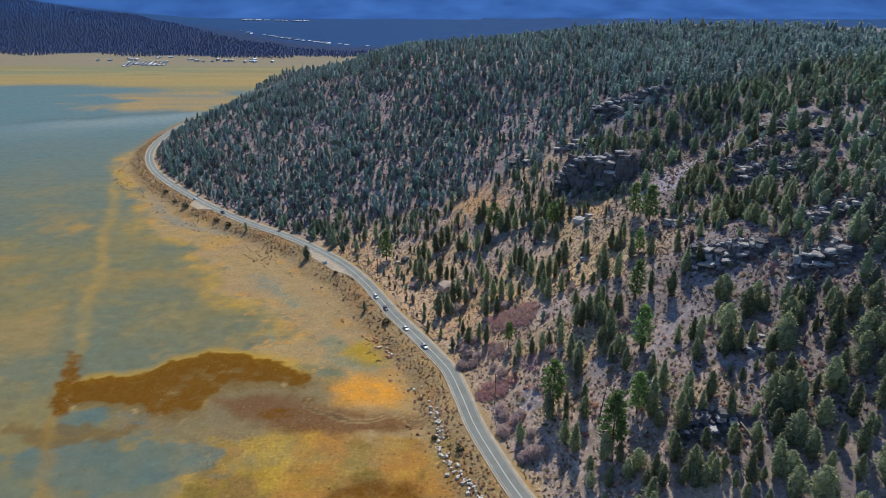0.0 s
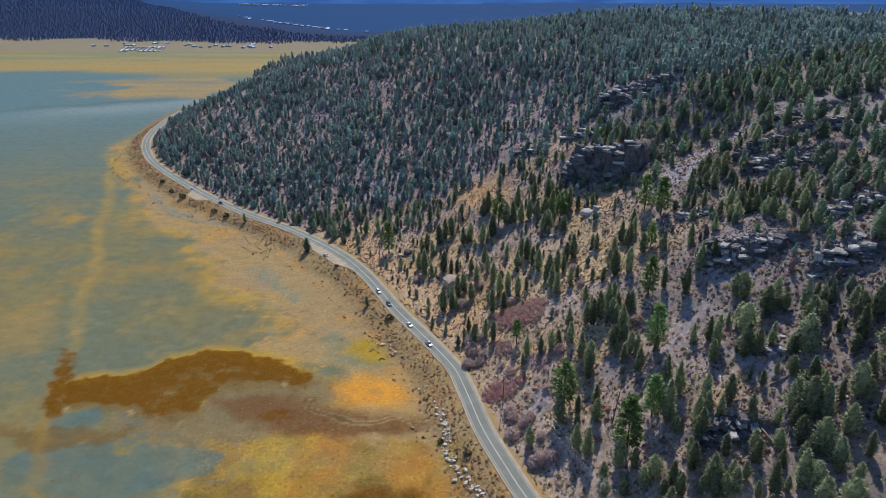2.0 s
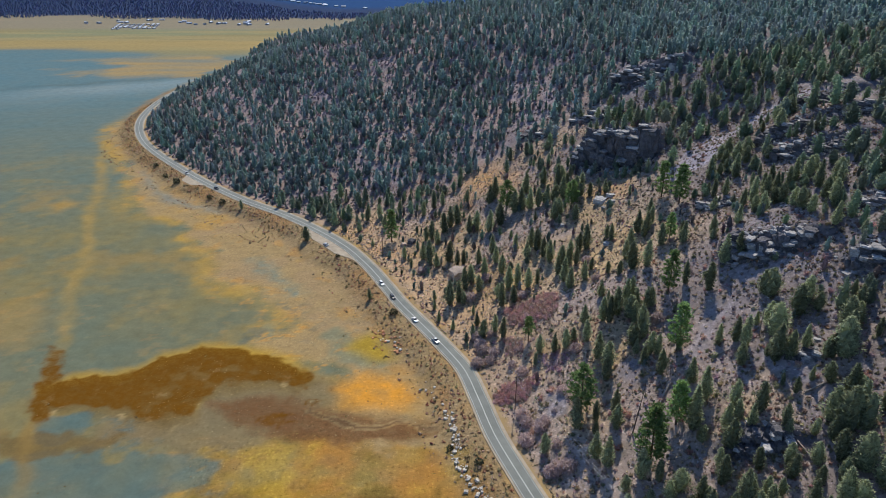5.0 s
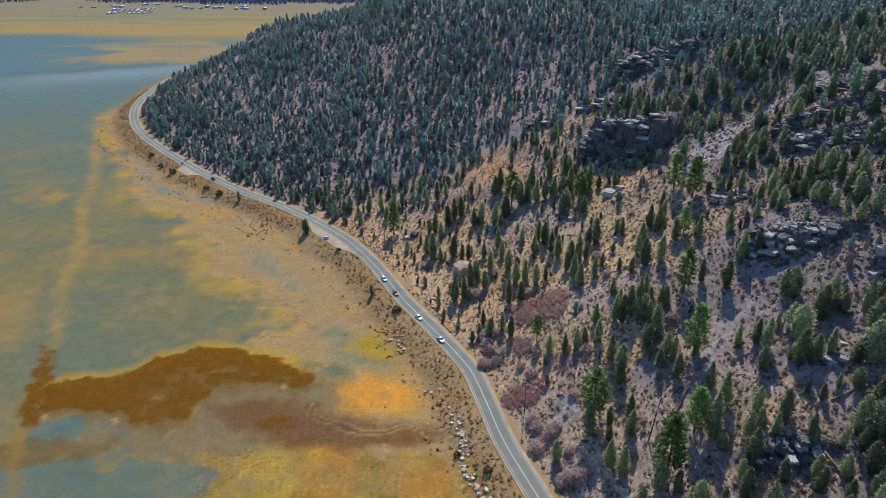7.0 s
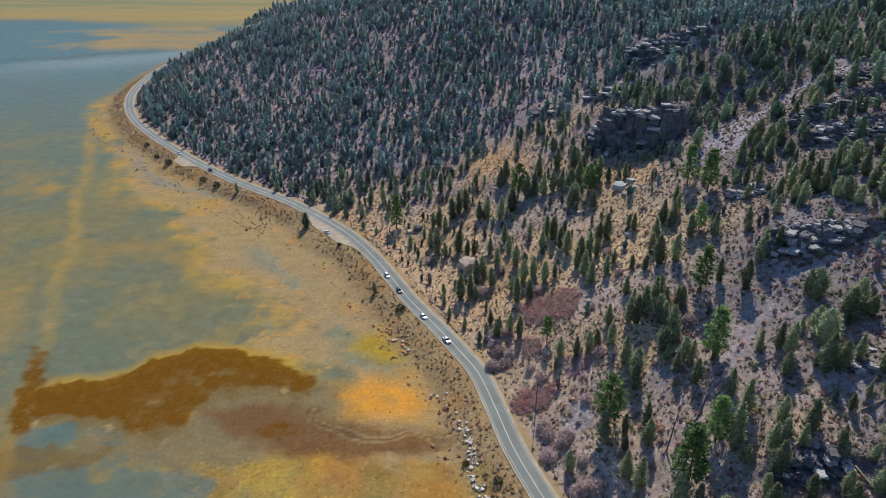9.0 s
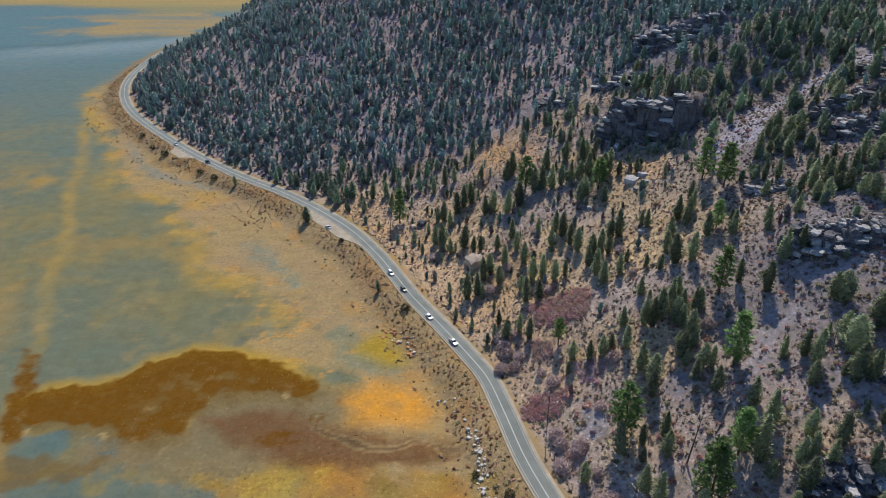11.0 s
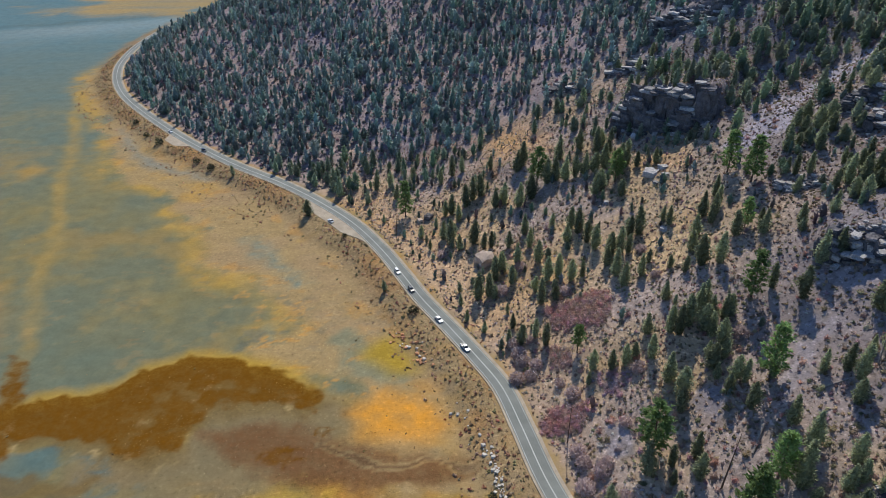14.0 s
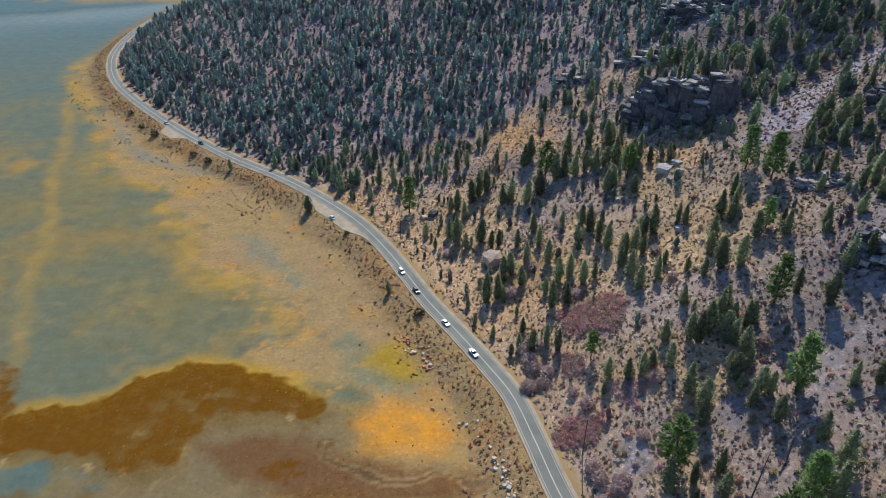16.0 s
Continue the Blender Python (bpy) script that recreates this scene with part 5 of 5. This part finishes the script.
# ---------------------------------------------------------------- dead wood
def stick(name, a, b, r0, r1, mat, label, category, twigs=0, rng=None):
    bm = bmesh.new()
    a, b = Vector(a), Vector(b)

    def limb(p, q, r0, r1):
        g = bmesh.ops.create_cone(bm, cap_ends=True, segments=8, radius1=r0, radius2=r1, depth=(q - p).length)
        bmesh.ops.transform(bm, matrix=Matrix.Translation((p + q) / 2) @ (q - p).to_track_quat("Z", "Y").to_matrix().to_4x4(), verts=g["verts"])
    limb(a, b, r0, r1)
    for k in range(twigs):
        u = rng.uniform(0.3, 0.95)
        p = a.lerp(b, u)
        limb(p, p + Vector((rng.uniform(-1, 1), rng.uniform(-1, 1), rng.uniform(0.0, 0.6))) * (b - a).length * 0.14, r1 * 0.6 + 0.02, 0.015)
    return tagged(part(name, bm, mat), label, category)


def on(x, y, up=0.0):
    return (x, y, float(height(x, y)) + up)


stick("fallen_log", on(67, 208, 0.5), on(62, 201, 0.3), 0.42, 0.3, M_DEAD, "bleached fallen log on the slope", "log")
stick("fallen_log", on(90, 173, 0.4), on(92, 165, 0.3), 0.35, 0.25, M_DEAD, "bleached fallen log beside the outcrop", "log")
stick("fallen_log", on(97, 186, 0.3), on(107, 187, 0.3), 0.28, 0.15, M_DEAD, "thin fallen trunk with broken twigs", "log", 6, rr)
stick("fallen_log", on(83, 213, 0.3), on(88, 212, 0.3), 0.3, 0.2, M_DEAD, "grey fallen log below pinyons", "log")
stick("dead_tree", on(53, 195, -0.3), on(56, 198, 14.0), 0.26, 0.05, M_BARK, "leaning dead pine trunk with bare twigs", "dead tree", 12, rr)
stick("dead_tree", on(95, 213, -0.3), on(96, 215, 6.5), 0.26, 0.05, M_DEAD, "bare dead tree with grey twigs", "dead tree", 12, rr)
stick("dead_tree", on(52, 366, -0.3), on(52, 367, 9.0), 0.25, 0.05, M_DEAD, "pale bare dead trunk among pines", "dead tree", 5, rr)


# ---------------------------------------------------------------- power line
M_POLE = material("pole_wood", (0.15, 0.09, 0.06), 0.9, vary=((0.4, 0.25),))
M_WIRE = material("wire", (0.35, 0.35, 0.36), 0.4, 0.6)
M_GLASS_INSULATOR = material("insulator", (0.35, 0.37, 0.38), 0.3)
POLES = [(50, 150), (20, 222), (-36, 346), (-72, 406)]
TALL = 14.0


def cylinder(r, a, b, seg=8, r2=None):
    bm = bmesh.new()
    a, b = Vector(a), Vector(b)
    bmesh.ops.create_cone(bm, cap_ends=True, segments=seg, radius1=r, radius2=r if r2 is None else r2, depth=(b - a).length)
    bm.transform(Matrix.Translation((a + b) / 2) @ (b - a).to_track_quat("Z", "Y").to_matrix().to_4x4())
    return bm


def boxed(sx, sy, sz, at=(0, 0, 0), bevel=0.0, seg=2):
    bm = bmesh.new()
    bmesh.ops.create_cube(bm, size=1.0)
    bm.transform(Matrix.Translation(at) @ Matrix.Diagonal((sx, sy, sz, 1)))
    if bevel:
        bmesh.ops.bevel(bm, geom=bm.edges[:], offset=bevel, segments=seg, affect="EDGES")
    return bm


tips = []
for k, (x, y) in enumerate(POLES):
    a, b = POLES[max(k - 1, 0)], POLES[min(k + 1, len(POLES) - 1)]
    heading = math.degrees(math.atan2(b[1] - a[1], b[0] - a[0]))
    ob = tagged(new("utility_pole"), "brown wooden utility pole with a crossarm above the road", "utility pole", "power line poles")
    ob.matrix_basis = pose(*on(x, y, -0.2), 0, 0, heading)
    part("pole", cylinder(0.17, (0, 0, -0.8), (0, 0, TALL), 10, 0.11), M_POLE, ob)
    part("crossarm", boxed(0.12, 2.4, 0.14, (0.1, 0, TALL - 0.5), 0.015), M_POLE, ob)
    for w in (-1.05, 0.15, 1.05):
        part("insulator", cylinder(0.06, (0.1, w, TALL - 0.43), (0.1, w, TALL - 0.2), 8, 0.04), M_GLASS_INSULATOR, ob)
    tips.append([ob.matrix_basis @ Vector((0.1, w, TALL - 0.2)) for w in (-1.05, 0.15, 1.05)])
for k in range(len(POLES) - 1):
    line = tagged(new("power_line"), "three thin grey power lines sagging between poles", "power line", "power line spans")
    line.location = tips[k][0]
    for w in range(3):
        p, q = tips[k][w], tips[k + 1][w]
        pts = [p.lerp(q, i / 10) - Vector((0, 0, 1.6 * (1 - (2 * i / 10 - 1) ** 2))) - line.location for i in range(11)]
        c = bpy.data.curves.new("wire", "CURVE")
        c.dimensions, c.bevel_depth, c.bevel_resolution = "3D", 0.022, 0
        s = c.splines.new("POLY")
        s.points.add(10)
        for i, u in enumerate(pts):
            s.points[i].co = (*u, 1)
        c.materials.append(M_WIRE)
        o = new("wire", c)
        o.parent = line


# ---------------------------------------------------------------- cars
M_TYRE = material("tyre_rubber", (0.02, 0.02, 0.02), 0.85)
M_RIM = material("rim", (0.45, 0.45, 0.46), 0.35, 0.8)
M_WINDOW = material("car_window", (0.015, 0.018, 0.022), 0.08, spec=0.6)
M_LAMP = material("headlight", (0.7, 0.7, 0.68), 0.15)
M_TAIL = material("tail_light", (0.35, 0.02, 0.02), 0.25)


def paint_coat(name, rgb):
    m = material(name, rgb, 0.32, 0.1, vary=((1.5, 0.05),), spec=0.5)
    m.node_tree.nodes["Principled BSDF"].inputs["Coat Weight"].default_value = 0.6
    return m


M_WHITE, M_BLACK, M_SILVER = paint_coat("white_car_paint", (0.75, 0.75, 0.74)), paint_coat("black_car_paint", (0.02, 0.021, 0.024)), paint_coat("silver_car_paint", (0.48, 0.50, 0.52))


def loft(sections):
    """A closed body through cross-sections: (x, half width, low z, high z, half width on top)."""
    bm = bmesh.new()
    rings = []
    for x, w, lo, hi, wt in sections:
        m = lo + (hi - lo) * 0.55
        pts = [(-w * 0.92, lo), (-w, lo + 0.12 * (hi - lo)), (-w, m), (-wt, hi), (wt, hi), (w, m), (w, lo + 0.12 * (hi - lo)), (w * 0.92, lo)]
        rings.append([bm.verts.new((x, a, z)) for a, z in pts])
    for p, q in zip(rings[:-1], rings[1:]):
        for k in range(8):
            bm.faces.new((p[k], p[(k + 1) % 8], q[(k + 1) % 8], q[k]))
    bm.faces.new(rings[0])
    bm.faces.new(rings[-1][::-1])
    bmesh.ops.recalc_face_normals(bm, faces=bm.faces[:])
    return bm


def car(x, y, side, away, coat, kind, label):
    """A car on the road's line next to (x, y), side metres towards the hill, heading along the road."""
    k = int(np.argmin(np.hypot(ROAD_LINE[:, 0] - x, ROAD_LINE[:, 1] - y)))
    t = ROAD_LINE[min(k + 1, len(ROAD_LINE) - 1)] - ROAD_LINE[k - 1]
    t /= np.linalg.norm(t)
    base = ROAD_LINE[k] + t * float(np.dot((x, y) - ROAD_LINE[k], t))
    at = base + np.array([t[1], -t[0]]) * side
    heading = math.degrees(math.atan2(t[1], t[0])) + (0 if away else 180)
    ob = tagged(new("car"), label, "car", "cars on the road")
    ob.matrix_basis = pose(at[0], at[1], ROAD_Z + (0.315 if abs(side) < 3 else 0.225), 0, 0, heading) @ Matrix.Scale(0.9, 4)
    roof = {"sedan": 1.4, "suv": 1.6, "pickup": 1.72}[kind]
    L = {"sedan": 4.4, "suv": 4.4, "pickup": 5.2}[kind] / 2
    belt = roof * 0.58
    part("body", loft([(-L, 0.78, 0.42, belt * 0.86, 0.70), (-L + 0.12, 0.88, 0.3, belt * 0.98, 0.8), (-L * 0.5, 0.92, 0.27, belt, 0.86), (L * 0.38, 0.92, 0.27, belt, 0.86), (L - 0.25, 0.88, 0.3, belt * 0.86, 0.8), (L, 0.74, 0.42, belt * 0.7, 0.66)]), coat, ob)
    if kind == "sedan":
        g = (-L * 0.72, -L * 0.38, L * 0.08, L * 0.42)
    elif kind == "suv":
        g = (-L * 0.95, -L * 0.86, L * 0.08, L * 0.42)
    else:
        g = (-L * 0.22, -L * 0.16, L * 0.2, L * 0.48)
        part("truck_bed", boxed(L * 0.68, 1.45, 0.05, (-L * 0.61, 0, belt + 0.005)), M_BLACK, ob)
    part("windows", loft([(g[0], 0.82, belt - 0.02, belt + 0.02, 0.80), (g[1], 0.80, belt - 0.02, roof - 0.06, 0.62), (g[2], 0.80, belt - 0.02, roof - 0.06, 0.62), (g[3], 0.82, belt - 0.02, belt + 0.02, 0.80)]), M_WINDOW, ob)
    part("roof", boxed(g[2] - g[1] + 0.25, 1.24, 0.06, ((g[1] + g[2]) / 2, 0, roof - 0.045), 0.025), coat, ob)
    for sx in (-0.62, 0.62):
        for sy in (-1, 1):
            wheel = part("wheel", cylinder(0.34, (sx * L, sy * 0.72, 0.34), (sx * L, sy * 0.93, 0.34), 16), M_TYRE, ob)
            part("rim", cylinder(0.2, (sx * L, sy * 0.9, 0.34), (sx * L, sy * 0.945, 0.34), 12), M_RIM, wheel)
    for sy in (-0.58, 0.58):
        part("headlight", boxed(0.16, 0.34, 0.14, (L - 0.1, sy, belt * 0.72), 0.03), M_LAMP, ob)
        part("tail_light", boxed(0.1, 0.3, 0.16, (-L + 0.05, sy, belt * 0.78), 0.03), M_TAIL, ob)
    return ob


car(-33.6, 318.7, -1.4, False, M_WHITE, "suv", "white estate car driving on the asphalt road")
car(-26.9, 305.3, -1.4, False, M_BLACK, "suv", "black off-road car driving on the asphalt road")
car(-17.2, 284.2, -1.4, False, M_WHITE, "sedan", "white saloon car driving on the asphalt road")
car(-7.9, 267.4, -1.4, False, M_SILVER, "pickup", "silver pickup truck driving on the asphalt road")
car(-150, 459.8, -1.4, False, M_BLACK, "suv", "black car driving on the asphalt road by the far bank")
car(-179, 493.3, -1.4, False, M_WHITE, "sedan", "white saloon car driving by the far bank")
car(-66, 366.5, -7.6, True, M_WHITE, "sedan", "white saloon car parked on the gravel pull-out")


# ---------------------------------------------------------------- settlements beyond the lake
# white walls and roofs, greyed and blued in the colour for distance haze
M_WALL = material("house_wall", (0.26, 0.29, 0.34), 0.8, per_object=0.3)
M_ROOF = material("house_roof", (0.40, 0.43, 0.49), 0.7, per_object=0.6)


def house(name, x, y, w, l, h, turn, label, category, group):
    ob = tagged(new(name), label, category, group)
    ob.matrix_basis = pose(*on(x, y, -0.1), 0, 0, turn)
    part("wall", boxed(l, w, h, (0, 0, h / 2)), M_WALL, ob)
    bm = bmesh.new()
    r = h + w * 0.22
    v = [bm.verts.new(c) for c in ((-l / 2 - .3, -w / 2 - .3, h), (l / 2 + .3, -w / 2 - .3, h), (l / 2 + .3, w / 2 + .3, h), (-l / 2 - .3, w / 2 + .3, h), (-l / 2 - .3, 0, r), (l / 2 + .3, 0, r))]
    for f in ((0, 1, 5, 4), (2, 3, 4, 5), (0, 4, 3), (1, 2, 5), (3, 2, 1, 0)):
        bm.faces.new([v[k] for k in f])
    part("roof", bm, M_ROOF, ob)
    return ob


rh = np.random.RandomState(3)
for row in range(4):
    for k in range(9):
        if rh.uniform() < 0.85:
            house("mobile_home", -622 + k * 9 - row * 6, 1366 + row * 22 + k * 1.5, 3.2, 9, 1.9, 80 + rh.uniform(-4, 4), "white mobile home in a row beyond the lake", "mobile home", "mobile homes beyond the lake")
for k in range(26):
    x = rh.uniform(-720, -340)
    house("house", x, 1475 + rh.uniform(-35, 45) - (x + 500) * 0.1, rh.uniform(4, 6), rh.uniform(6, 11), rh.uniform(2, 3), rh.uniform(0, 180), "small pale house at the foot of the woods", "house", "houses beyond the lake")
for k in range(40):
    u = rh.uniform()
    house("house", -602 + 400 * u + rh.uniform(-15, 15), 2140 - 350 * u + rh.uniform(-15, 15), 5, rh.uniform(5, 12), 3, rh.uniform(0, 40), "white building of the distant town", "house", "buildings of the distant town")
for k in range(26):
    u = rh.uniform()
    house("house", -760 + 230 * u, 2720 + 180 * u + rh.uniform(-25, 25), 6, rh.uniform(7, 15), 4, rh.uniform(0, 40), "white building in the hazy valley", "house", "buildings in the hazy valley")
